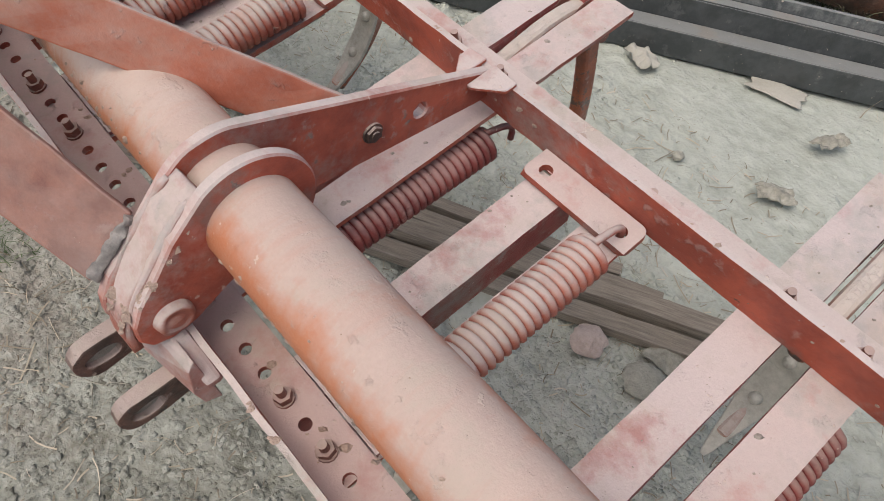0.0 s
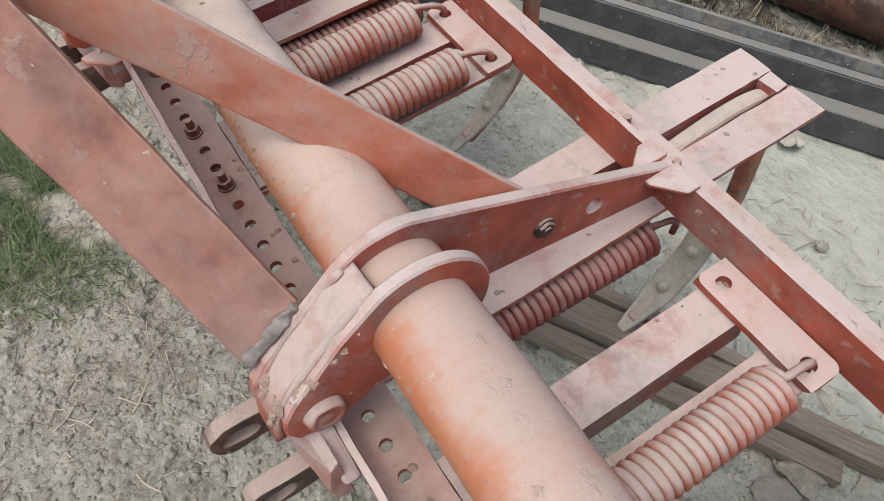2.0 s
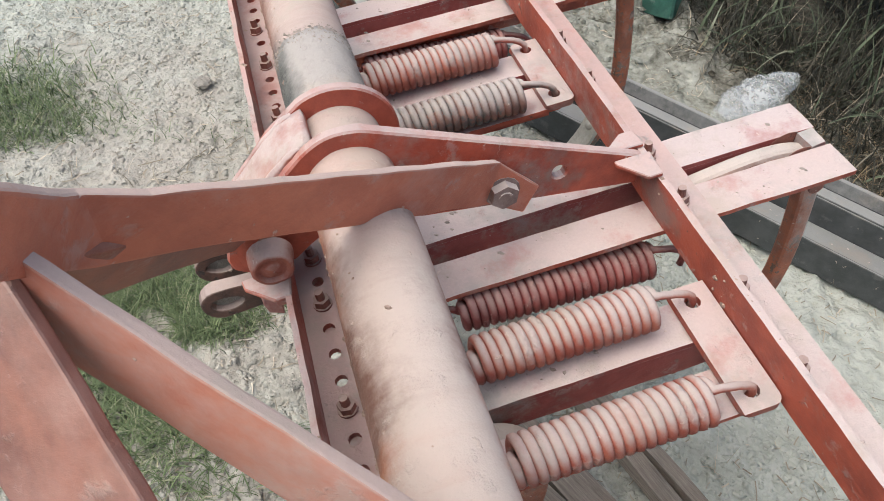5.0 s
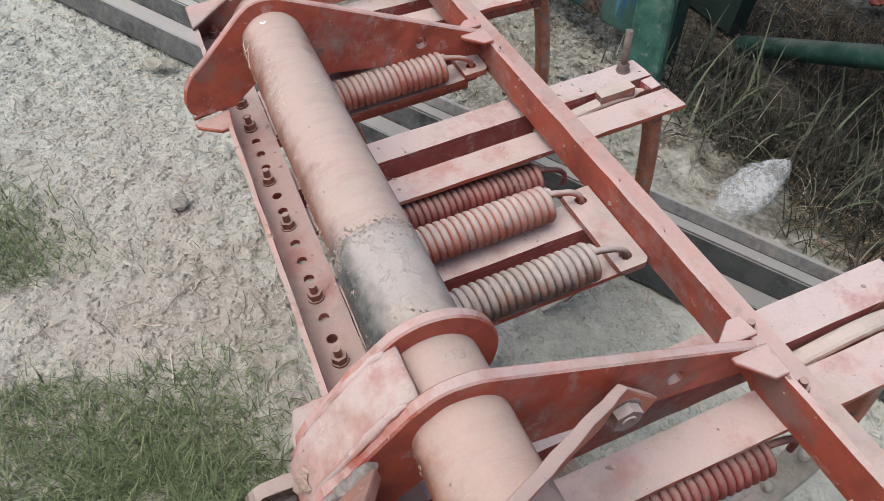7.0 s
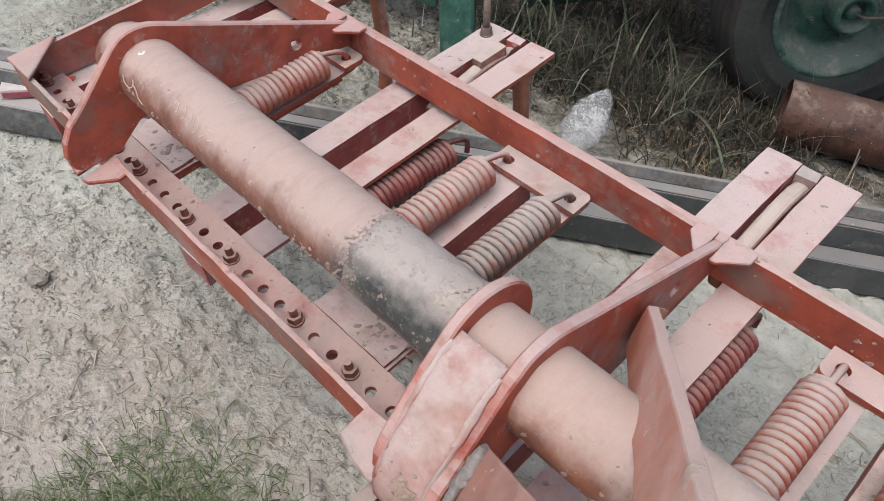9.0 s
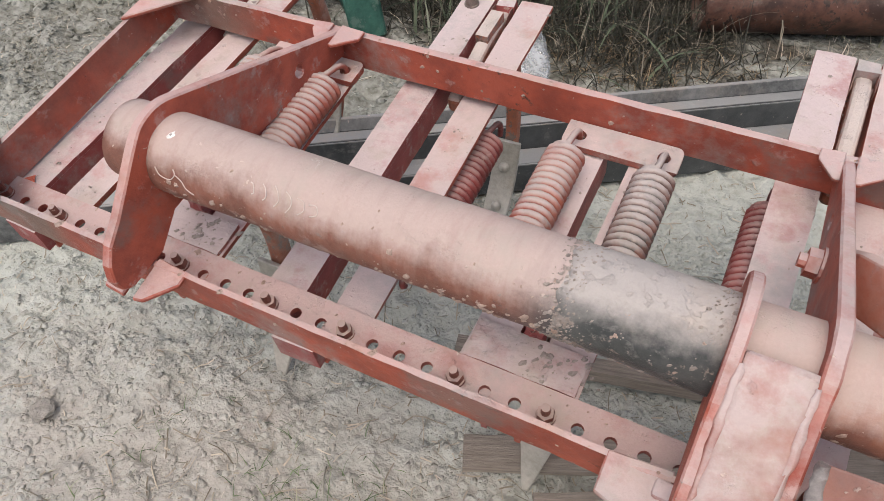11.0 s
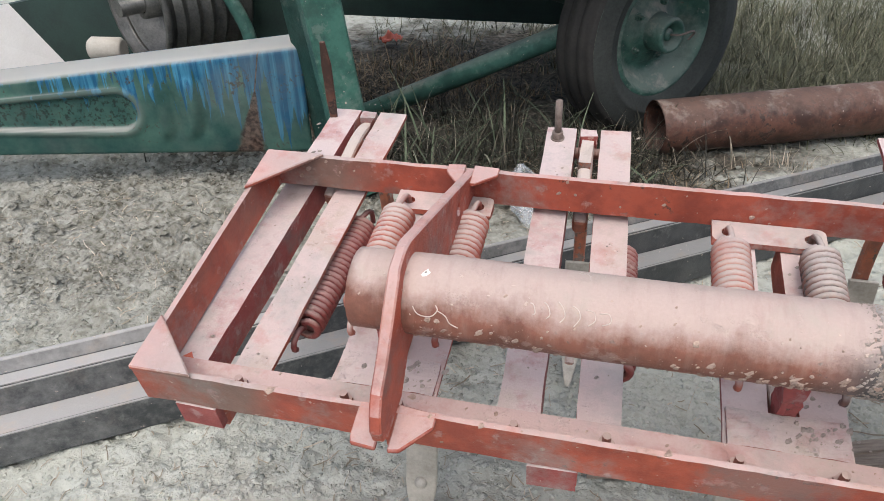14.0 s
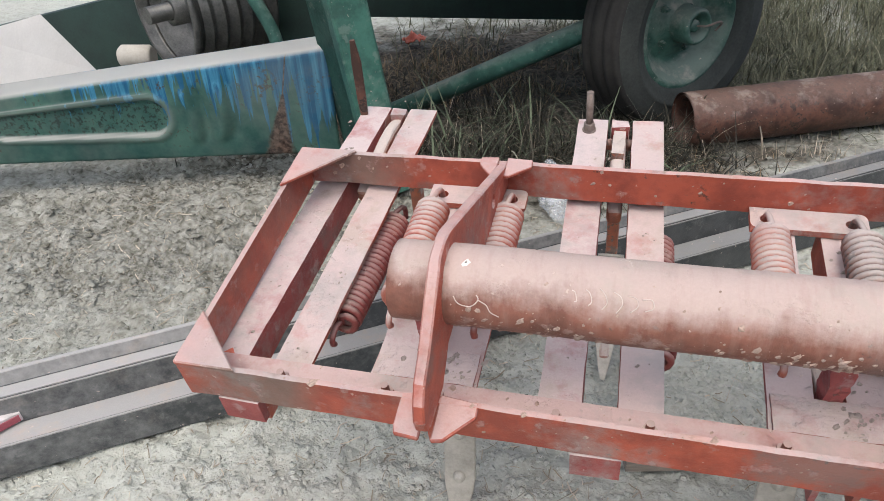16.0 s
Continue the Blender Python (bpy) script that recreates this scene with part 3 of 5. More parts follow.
def smooth_path(pts, steps=5):
    out = []
    for i in range(len(pts) - 1):
        p0, p1, p2, p3 = (Vector(pts[max(0, min(len(pts) - 1, i + j - 1))]) for j in range(4))
        for s in range(steps):
            t = s / steps
            out.append(0.5 * (2 * p1 + (p2 - p0) * t + (2 * p0 - 5 * p1 + 4 * p2 - p3) * t * t + (3 * p1 - p0 - 3 * p2 + p3) * t ** 3))
    out.append(Vector(pts[-1]))
    return out


def ribbon(points, width, thick, side=(1, 0, 0), bm=None):
    """A flat bar bent along points, its width along side; width is a number or one a point."""
    bm = bm or bmesh.new()
    pts = [Vector(p) for p in points]
    side = Vector(side).normalized()
    rings = []
    for i, p in enumerate(pts):
        d = (pts[min(i + 1, len(pts) - 1)] - pts[max(i - 1, 0)]).normalized()
        s = (side - d * side.dot(d)).normalized()
        nrm = d.cross(s)
        w = (width[i] if isinstance(width, (list, tuple)) else width) / 2
        h = (thick[i] if isinstance(thick, (list, tuple)) else thick) / 2
        rings.append([bm.verts.new(p + s * a * w + nrm * b * h) for a, b in ((-1, -1), (1, -1), (1, 1), (-1, 1))])
    for a, b in zip(rings, rings[1:]):
        for j in range(4):
            bm.faces.new((a[j], a[(j + 1) % 4], b[(j + 1) % 4], b[j]))
    bm.faces.new(list(reversed(rings[0])))
    bm.faces.new(rings[-1])
    bmesh.ops.recalc_face_normals(bm, faces=bm.faces)
    return bm


def bolt_mesh(r=0.0095, head=0.009, stud=0.014, stud_r=0.0055, washer=0.0112):
    """A hexagon nut on a washer with the stud end standing out; axis z, base at 0."""
    bm = bmesh.new()
    bmesh.ops.create_cone(bm, cap_ends=True, segments=14, radius1=washer, radius2=washer, depth=0.0025, matrix=Matrix.Translation((0, 0, 0.0012)))
    bmesh.ops.create_cone(bm, cap_ends=True, segments=6, radius1=r, radius2=r * 0.97, depth=head, matrix=Matrix.Translation((0, 0, 0.0025 + head / 2)))
    bmesh.ops.create_cone(bm, cap_ends=True, segments=10, radius1=stud_r, radius2=stud_r * 0.9, depth=stud, matrix=Matrix.Translation((0, 0, 0.0025 + stud / 2 + head * 0.5)))
    return bm


def lathe(profile, steps=48):
    bm = bmesh.new()
    rings = [[bm.verts.new((r * math.cos(a), r * math.sin(a), z)) for r, z in profile] for a in (2 * math.pi * i / steps for i in range(steps))]
    for i in range(steps):
        p, q = rings[i], rings[(i + 1) % steps]
        for j in range(len(profile) - 1):
            f = bm.faces.new((p[j], q[j], q[j + 1], p[j + 1]))
            f.smooth = True
    bmesh.ops.recalc_face_normals(bm, faces=bm.faces)
    return bm


def holed_strip(x0, x1, pitch, y0, y1, z0, z1, yc, r, first=0.0, bm=None):
    """A flat strip along x with a row of round holes right through it."""
    bm = bm or bmesh.new()
    count = int((x1 - x0) / pitch)
    pitch = (x1 - x0) / count
    ring = [(math.cos(2 * math.pi * (i + 0.5) / 12), math.sin(2 * math.pi * (i + 0.5) / 12)) for i in range(12)]
    for c in range(count):
        a, b = x0 + c * pitch, x0 + (c + 1) * pitch
        xc = (a + b) / 2
        hole = [(xc + r * u, yc + r * v) for u, v in ring]

        def edge(u, v):
            k = 1 / max(abs(u), abs(v))
            px = xc + pitch / 2 * max(-1, min(1, u * k))
            py = (y1 if v > 0 else y0) if abs(v) >= abs(u) - 1e-9 else None
            if py is None:
                py = yc + (y1 - yc if v > 0 else yc - y0) * v * k
            return px, py
        rim = [edge(u, v) for u, v in ring]
        corner = [(b, y1), (a, y1), (a, y0), (b, y0)]
        for z, flip in ((z1, False), (z0, True)):
            hv = [bm.verts.new((*p, z)) for p in hole]
            rv = [bm.verts.new((*p, z)) for p in rim]
            cv = [bm.verts.new((*p, z)) for p in corner]
            for i in range(12):
                j = (i + 1) % 12
                q = [hv[i], rv[i], rv[j], hv[j]]
                bm.faces.new(q if not flip else q[::-1])
                if i % 3 == 1:
                    t3 = [rv[i], cv[i // 3], rv[j]]
                    bm.faces.new(t3 if not flip else t3[::-1])
            if not flip:
                top = hv
            else:
                for i in range(12):
                    j = (i + 1) % 12
                    bm.faces.new((top[j], top[i], hv[i], hv[j])[::-1])
    for y, s in ((y0, 1), (y1, -1)):
        vs = [bm.verts.new(p) for p in ((x0, y, z0), (x1, y, z0), (x1, y, z1), (x0, y, z1))]
        bm.faces.new(vs if s > 0 else vs[::-1])
    return bm


# ---- the ground ----
def height(x, y):
    p = Vector((x, y, 0))
    calm = max(0.0, min(1.0, x * 2.5 + 0.3)) * max(0.0, min(1.0, y * 3 - 1.9))
    clods = max(0.0, 1 - ((x + 1.7) / 0.95) ** 2) * max(0.0, 1 - ((y - 0.95) / 0.56) ** 2)
    rough = (0.62 + 0.6 * noise.noise(p * 2.3 + Vector((4, 0, 2)))) * (1 - 0.75 * calm)
    return (0.012 * noise.noise(p * 1.3) + 0.005 * noise.noise(p * 6) + rough * (0.014 * noise.noise(p * 15 + Vector((9, 3, 1)))
            + 0.013 * noise.noise(p * 31 + Vector((2, 7, 1))) + 0.008 * noise.noise(p * 58 + Vector((5, 1, 4))))
            + clods * (0.5 + noise.noise(p * 4)) * (0.085 * max(0.0, noise.noise(p * 11 + Vector((1, 8, 2)))) + 0.050 * max(0.0, noise.noise(p * 24 + Vector((7, 2, 6)))) + 0.028 * max(0.0, noise.noise(p * 52))))


def graded(lo, hi, step, far):
    mid = np.arange(lo, hi + step / 2, step)
    out, gap = [], step
    left, right = [], []
    a, b = lo, hi
    while b - hi < far:
        gap *= 1.35
        a, b = a - gap, b + gap
        left.append(a)
        right.append(b)
    return np.concatenate([left[::-1], mid, right])


def build_ground():
    xs, ys = graded(-2.4, 1.2, 0.0075, 400), graded(-0.85, 2.2, 0.0075, 400)
    verts = [(x, y, height(x, y) - 0.012 if -4 < x < 3 and -3 < y < 5 else -0.012) for y in ys for x in xs]
    w = len(xs)
    faces = [(j * w + i, j * w + i + 1, (j + 1) * w + i + 1, (j + 1) * w + i) for j in range(len(ys) - 1) for i in range(w - 1)]
    me = bpy.data.meshes.new("ground")
    me.from_pydata(verts, [], faces)
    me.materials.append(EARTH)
    me.polygons.foreach_set("use_smooth", [True] * len(faces))
    return tagged(new("ground", me), "bare dusty grey-brown earth with crumbs and dry litter", "ground", kind="structure")


build_ground()

# ---- the cultivator ----
machine = new("cultivator")
machine.matrix_world = LEVEL
tagged(machine, "dusty red-orange spring-loaded farm cultivator parked nose-down on bare earth", "farm cultivator")

X0, X1 = -1.113, 1.19          # outer ends of the frame
YR = 0.382                     # front face of the rear rail
RAIL = 0.054                   # height of the rails
BAR = -0.054                   # top of the tine bars

# front rail: angle iron, upright in front, foot with a row of holes towards the rear
bm = box(X0, X1, 0, 0.006, -RAIL, 0)
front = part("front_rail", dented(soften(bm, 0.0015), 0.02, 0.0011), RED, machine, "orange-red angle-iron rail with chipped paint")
bm = holed_strip(X0, X1, 0.0305, 0.006, 0.055, -RAIL, -RAIL + 0.007, 0.028, 0.0062)
part("holed_flange", bm, FLANGE, front, "dusty dark red flange with a row of bolt holes")
# rear rail
bm = box(X0, X1, YR, YR + 0.007, -RAIL, 0)
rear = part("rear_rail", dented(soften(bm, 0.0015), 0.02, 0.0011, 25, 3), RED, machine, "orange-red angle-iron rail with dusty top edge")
part("foot_flange", soften(box(X0, X1, YR + 0.007, YR + 0.056, -RAIL, -RAIL + 0.007)), RED, rear)
# ends
for x, s in ((X0, 1), (X1, -1)):
    a, b = sorted((x, x + s * 0.007))
    end = part("end_rail", soften(box(a, b, 0.0062, YR - 0.0004, -RAIL, 0.0005)), RED, machine, "faded dark red angle-iron end rail")
    a, b = sorted((x + s * 0.0072, x + s * 0.03))
    if s < 0:
        part("foot_flange", soften(box(a, b, 0.056, YR - 0.001, -RAIL, -RAIL + 0.006)), RED, end)
    for (cx, cy, dx, dy) in ((x, -0.002, s * 0.075, 0.075), (x, YR + 0.002, s * 0.085, -0.085)):
        part("corner_gusset", soften(prism([(cx, cy), (cx + dx, cy), (cx, cy + dy)], "z", 0.001, 0.007)), RED, machine, "dusty triangular corner plate")

# long round tube
PY, PZ, PR = 0.091, 0.078, 0.041


def round_beam(x0, x1, r, mat, name, label, parent, ragged=0.0):
    k = max(2, int((x1 - x0) / 0.012))
    bm = tube([(x0 + (x1 - x0) * i / k, PY, PZ) for i in range(k + 1)], r, 120 if ragged else 48)
    for v in bm.verts:
        p = v.co * 11
        out = Vector((0, v.co.y - PY, v.co.z - PZ)).normalized()
        v.co += out * 0.0012 * noise.noise(p)
        if ragged:
            v.co += out * 0.0009 * noise.noise(v.co * 70)
            if v.co.x < x0 + 0.004:
                v.co.x += ragged * (noise.noise(out * 2.3) + 0.6 * noise.noise(out * 9) + 0.4 * noise.noise(out * 25))
                v.co -= out * 0.0004
    return part(name, bm, mat, parent, label)


beam = round_beam(-0.868, 0.95, PR, PIPE, "tube_beam", "round steel tube beam with rubbed orange paint and dust", machine)
round_beam(-0.398, -0.266, PR + 0.0009, BARE, "bare_section", "bare blackened tube section with flaking paint", beam, 0.008)


def arm_outline():
    """Straight arm from the rear rail, round over the tube, down to a foot on the front rail."""
    c = [(PY + 0.058 * math.cos(radians(a)), PZ + 0.058 * math.sin(radians(a))) for a in range(62, 137, 6)]
    foot = [(0.0, 0.078), (-0.022, 0.062), (-0.036, 0.045), (-0.042, 0.026), (-0.040, 0.010), (-0.030, 0.0012)]
    return [(0.386, -0.001)] + c + foot + [(0.018, 0.0012), (0.036, 0.014), (0.055, 0.026), (0.10, 0.026), (0.15, 0.008), (0.378, -0.036)]


def cheek_outline():
    c = [(PY + 0.06 * math.cos(radians(a)), PZ + 0.06 * math.sin(radians(a))) for a in range(-38, 121, 6)]
    return c + [(0.028, 0.106), (0.004, 0.082), (-0.018, 0.062), (-0.03, 0.045), (-0.034, 0.026), (-0.028, 0.011), (-0.012, 0.004), (0.012, 0.006), (0.05, 0.022), (0.10, 0.028)]


def arm_plate(x0, x1, label):
    bm = holed_plate(arm_outline(), [(0.291, 0.013, 0.008)], x0, x1)
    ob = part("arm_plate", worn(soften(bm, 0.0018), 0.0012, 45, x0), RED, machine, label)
    return ob


def gussets(xl, xr, plate, clamp_x=None):
    for x, s, w in ((xl, -1, 0.028), (xr, 1, 0.040)):
        part("gusset", soften(prism([(x, YR - 0.032), (x + s * 0.006, YR - 0.032), (x + s * w * 0.85, YR - 0.010), (x + s * w * 0.85, YR + 0.005), (x, YR + 0.007)], "z", 0.0008, 0.0058), 0.001), RED, plate, "dusty welded gusset plate")
        if clamp_x is not None and s < 0:
            x, w = clamp_x, 0.055
        bm = prism([(x, -0.040), (x + s * (0.012 if s > 0 else 0.026), -0.038), (x + s * w, -0.010 if s > 0 else -0.030), (x + s * w, 0.006), (x, 0.010)], "z", -0.006, 0.0)
        for v in bm.verts:
            v.co.z += 0.001 + min(0.0, v.co.y) * 0.14
        part("foot_gusset", soften(bm), RED, plate, "dusty sloping foot plate")


def nut(name, parent, p, axis, r, mat=None, stud=0.012, length=0.011):
    bm = bolt_mesh(r, length, stud, r * 0.55, r * 1.2)
    turn = {"x": pose(0, 0, 0, 0, 90, 0), "-x": pose(0, 0, 0, 0, -90, 0), "z": pose(0, 0, 0), "-y": pose(0, 0, 0, 90, 0, 0), "y": pose(0, 0, 0, -90, 0, 0)}[axis]
    bmesh.ops.transform(bm, matrix=Matrix.Translation(p) @ turn @ pose(0, 0, 0, 0, 0, 17), verts=bm.verts)
    return part(name, bm, mat or BOLT, parent)


p1 = arm_plate(-0.824, -0.812, "orange-red arm plate welded round the tube end")
gussets(-0.824, -0.812, p1)
p2 = arm_plate(-0.213, -0.201, "orange-red arm plate clamping the tube")
gussets(-0.213, -0.201, p2, -0.2735)
p3 = arm_plate(0.303, 0.315, "orange-red arm plate clamping the tube")
gussets(0.303, 0.315, p3)
p4 = arm_plate(0.90, 0.912, "orange-red arm plate welded round the tube end")
gussets(0.90, 0.912, p4)


def clamp(xa, xb, inner, pin_x, head_r, head, drop):
    """The second cheek, the strap welded over the front of both, the pin and the two hitch lugs under it."""
    a, b = sorted((inner, inner + (0.011 if inner > 0 else -0.011)))
    cheek = part("cheek_plate", soften(prism(cheek_outline(), "x", a, b), 0.0018), RED, machine, "rounded cheek plate with weld seams")
    lo, hi = sorted((xa, xb))
    pts = [p.yz for p in smooth_path([(0, 0.066, 0.1225), (0, 0.04, 0.111), (0, 0.005, 0.080), (0, -0.022, 0.052), (0, -0.036, 0.024), (0, -0.04, 0.002)], 3)]
    bm = ribbon([((lo + hi) / 2, y, z) for y, z in pts], hi - lo - 0.0006, 0.009, (1, 0, 0))
    bmesh.ops.subdivide_edges(bm, edges=[e for e in bm.edges if abs(e.verts[0].co.x - e.verts[1].co.x) > 0.01], cuts=7, use_grid_fill=True)
    part("strap", worn(worn(bm, 0.0016, 38), 0.0005, 120), STRAPRED, cheek, "dusty bent strap with rough weld", True)
    for x in (lo, hi):
        bm = tube([(x, y + 0.002, z + 0.005) for y, z in [(0.054, 0.118), (0.048, 0.115), (0.04, 0.110), (0.02, 0.093), (0.005, 0.079), (-0.022, 0.053), (-0.038, 0.026), (-0.042, 0.004)]], [0.003, 0.0042, 0.0035, 0.0046, 0.004, 0.0032, 0.0036, 0.003], 7)
        bmesh.ops.subdivide_edges(bm, edges=bm.edges, cuts=2, use_grid_fill=True)
        part("weld_bead", worn(bm, 0.0018, 110, x), STRAPRED, cheek, "", True)
    # pin through both cheeks, its welded head flat on the outside
    bm = tube([(lo - 0.006, -0.001, 0.032), (pin_x, -0.001, 0.032)], 0.0125, 20)
    pin = part("hitch_pin", bm, BOLT, machine, "thick rusty pin")
    bm = lathe([(0.0005, head), (head_r * 0.35, head * 0.96), (head_r * 0.62, head * 0.8), (head_r * 0.70, head), (head_r * 0.93, head * 0.9), (head_r, head * 0.4), (head_r * 1.04, -0.002)], 26)
    bmesh.ops.transform(bm, matrix=Matrix.Translation((pin_x - 0.001, -0.001, 0.032)) @ pose(0, 0, 0, 0, 90, 0), verts=bm.verts)
    part("pin_head", worn(bm, 0.0014, 90, pin_x), STRAPRED, pin, "dusty welded pin head")
    # lugs: thick bars with a round end and a long hole, pointing forward
    for x, zc in zip((lo - 0.022, lo + 0.024), drop):
        oo = [(-0.006, zc + 0.017), (-0.060, zc + 0.021)] + [(-0.074 + 0.0215 * math.cos(radians(a)), zc + 0.0215 * math.sin(radians(a))) for a in range(100, 265, 20)] + [(-0.055, zc - 0.021), (-0.006, zc - 0.017)]
        slot = [(-0.068 + 0.017 * math.cos(radians(a)), zc + 0.0095 * math.sin(radians(a))) for a in range(0, 360, 24)]
        bm = bmesh.new()
        for xx in (x, x + 0.016):
            ov = [bm.verts.new((xx, *p)) for p in oo]
            sv = [bm.verts.new((xx, *p)) for p in slot]
            es = [bm.edges.new((ov[i], ov[(i + 1) % len(ov)])) for i in range(len(ov))] + [bm.edges.new((sv[i], sv[(i + 1) % len(sv)])) for i in range(len(sv))]
            bmesh.ops.triangle_fill(bm, edges=es, use_beauty=True)
        bm.verts.ensure_lookup_table()
        k, h = len(oo), len(slot)
        for base, cnt in ((0, k), (k, h)):
            for i in range(cnt):
                j = (i + 1) % cnt
                bm.faces.new([bm.verts[base + i], bm.verts[base + j], bm.verts[base + j + k + h], bm.verts[base + i + k + h]])
        bmesh.ops.recalc_face_normals(bm, faces=bm.faces)
        soften(bm, 0.003, 2)
        lug = part("hitch_lug", worn(bm, 0.0016, 60, x), LUG, machine, "worn hitch lug with a long hole and rusty edges")
        bm = prism([(-0.067 + 0.0165 * math.cos(radians(a)), zc + 0.009 * math.sin(radians(a))) for a in range(0, 360, 24)], "x", x + 0.002, x + 0.009)
        part("packed_dirt", worn(bm, 0.0015, 90), CLOD, lug, "grey dirt packed in the hole")
    low = min(drop) - 0.014
    bm = prism([(-0.012, low + 0.01), (-0.038, low + 0.018), (-0.041, -0.036), (-0.027, -0.004), (-0.0165, 0.004), (-0.012, 0.004)], "x", lo - 0.0055, lo + 0.072)
    for v in bm.verts:
        if v.co.x > lo + 0.05:
            v.co.y = -0.012 + (v.co.y + 0.012) * 0.55
    part("bracket_web", worn(soften(bm, 0.004, 2), 0.001, 50), BRACKET, machine, "dusty pink bracket web between the lugs")
    bm = prism([(lo - 0.024, 0.004), (lo + 0.045, 0.004), (lo + 0.062, -0.012), (lo + 0.078, -0.030), (lo + 0.074, -0.044), (lo + 0.052, low), (lo - 0.020, low), (lo - 0.026, -0.04)], "y", -0.0165, -0.0005)
    part("hitch_bracket", worn(soften(bm, 0.004, 2), 0.001, 45), BRACKET, machine, "dusty pink bracket plate under the clamp")


clamp(0.315, 0.345, 0.345, 0.358, 0.0165, 0.007, (-0.028, -0.068))
clamp(-0.262, -0.213, -0.262, -0.186, 0.021, 0.020, (-0.048, -0.055))
nut("nut", p3, (0.315, 0.233, 0.028), "x", 0.0092, LUG, stud=0.003, length=0.003)
nut("nut", p2, (-0.188, 0.226, 0.026), "x", 0.015, PALENUT, stud=0.006, length=0.009)
nut("bolt_head", p2, (-0.213, 0.228, 0.026), "-x", 0.014, RED)

# mast: two wide legs in front and two braces to the rear, meeting over the hitch
def flat(name, upper, lower, thick, out, mat, label):
    """A flat bar given by its two long edges; out is the way its thickness goes."""
    bm = bmesh.new()
    o = Vector(out).normalized() * thick
    rings = []
    for a, b in zip(upper, lower):
        a, b = Vector(a), Vector(b)
        rings.append([bm.verts.new(p) for p in (a, b, b + o, a + o)])
    for p, q in zip(rings, rings[1:]):
        for k in range(4):
            bm.faces.new((p[k], p[(k + 1) % 4], q[(k + 1) % 4], q[k]))
    bm.faces.new(rings[0])
    bm.faces.new(rings[-1])
    bmesh.ops.recalc_face_normals(bm, faces=bm.faces)
    return part(name, dented(soften(bm, 0.002, 2), 0.025, 0.0012, 25, thick), mat, machine, label)


def along(p, d, s):
    return tuple(a + b * s for a, b in zip(p, d))


LEG = (-0.283, -0.090, 0.251)
flat("mast_leg", [(0.302, 0.020, 0.096), along((0.302, 0.020, 0.096), LEG, 1.18)], [(0.302, -0.035, 0.057), along((0.302, -0.042, 0.045), LEG, 1.18)], 0.010, (-0.55, 0.2, -0.6), LEGPAINT, "wide dull orange mast leg of flat bar")
flat("mast_leg", [(-0.192, 0.020, 0.096), (0.040, -0.066, 0.322)], [(-0.192, -0.030, 0.060), (0.036, -0.115, 0.285)], 0.010, (0.55, 0.2, -0.6), LEGPAINT, "wide dull orange mast leg of flat bar")
for x in (0.303, -0.193):
    bm = tube(smooth_path([(x, 0.019, 0.095), (x, 0.008, 0.088), (x, -0.010, 0.076), (x, -0.032, 0.060)], 6), 0.005, 9)
    bmesh.ops.subdivide_edges(bm, edges=bm.edges, cuts=1, use_grid_fill=True)
    part("weld_bead", worn(bm, 0.004, 120, x), GREYWELD, machine, "rough grey weld bead")
BR = (-0.363, -0.398, 0.367)
W3 = (-0.012, -0.030, -0.047)
flat("mast_brace", [along((0.300, 0.224, 0.069), BR, 0.0), along((0.297, 0.221, 0.072), BR, 0.75)], [along((0.300, 0.224, 0.069), W3, 1.0), along(along((0.297, 0.221, 0.072), BR, 0.75), W3, 1.1)], 0.010, (-0.9, 0.3, -0.5), ORANGE, "orange flat-bar mast brace")
flat("mast_brace", [(-0.199, 0.262, 0.012), (-0.193, 0.222, 0.065), (-0.104, 0.094, 0.181), (-0.028, -0.016, 0.278), (-0.008, -0.040, 0.306), (0.090, -0.044, 0.410)],
     [(-0.199, 0.243, -0.018), (-0.198, 0.208, 0.009), (-0.104, 0.062, 0.137), (-0.050, -0.028, 0.212), (-0.030, -0.056, 0.236), (0.067, -0.059, 0.338)], 0.010, (0.9, 0.45, 0.1), ORANGE, "bent orange flat-bar mast brace bolted to its arm")


# ---- tines ----
def spring_mesh(length, r=0.0186, wire=0.0049, turns=19):
    """A close-wound tension spring along y with an open hook at each end; starts at y = 0."""
    pts, seg = [], 14
    total = turns * seg
    hook = []
    for i in range(9):
        a = math.pi * (1.25 - 1.25 * i / 8)
        hook.append((0, -0.016 + 0.016 * math.cos(a) - 0.004, r * 0.55 * math.sin(a)))
    pts += hook
    for i in range(total + 1):
        a = 2 * math.pi * i / seg
        grow = min(1, i / 6, (total - i) / 6) * 0.35 + 0.65
        pts.append((r * grow * math.sin(a), length * i / total, r * grow * math.cos(a)))
    tail = [(0, length + 0.006, 0.0118), (0, length + 0.014, 0.009), (0, length + 0.024, 0.006), (0, length + 0.033, 0.001), (0, length + 0.040, -0.006), (0, length + 0.042, -0.015), (0, length + 0.040, -0.026)]
    pts += tail
    k = len(hook)
    return tube(pts, [wire * 0.8] * k + [wire] * (total + 1) + [wire * 0.8] * len(tail), 8)


CACHE = {}


def shared(key, build, name, mat, parent, m, label=""):
    """One mesh for all alike parts."""
    if key not in CACHE:
        ob = build()
        CACHE[key] = ob
        ob.name = name
        me = ob.data
        ob.parent = parent
        ob.matrix_basis = m
        if label:
            tagged(ob, label)
        return ob
    return again(name, CACHE[key], parent, m, label)


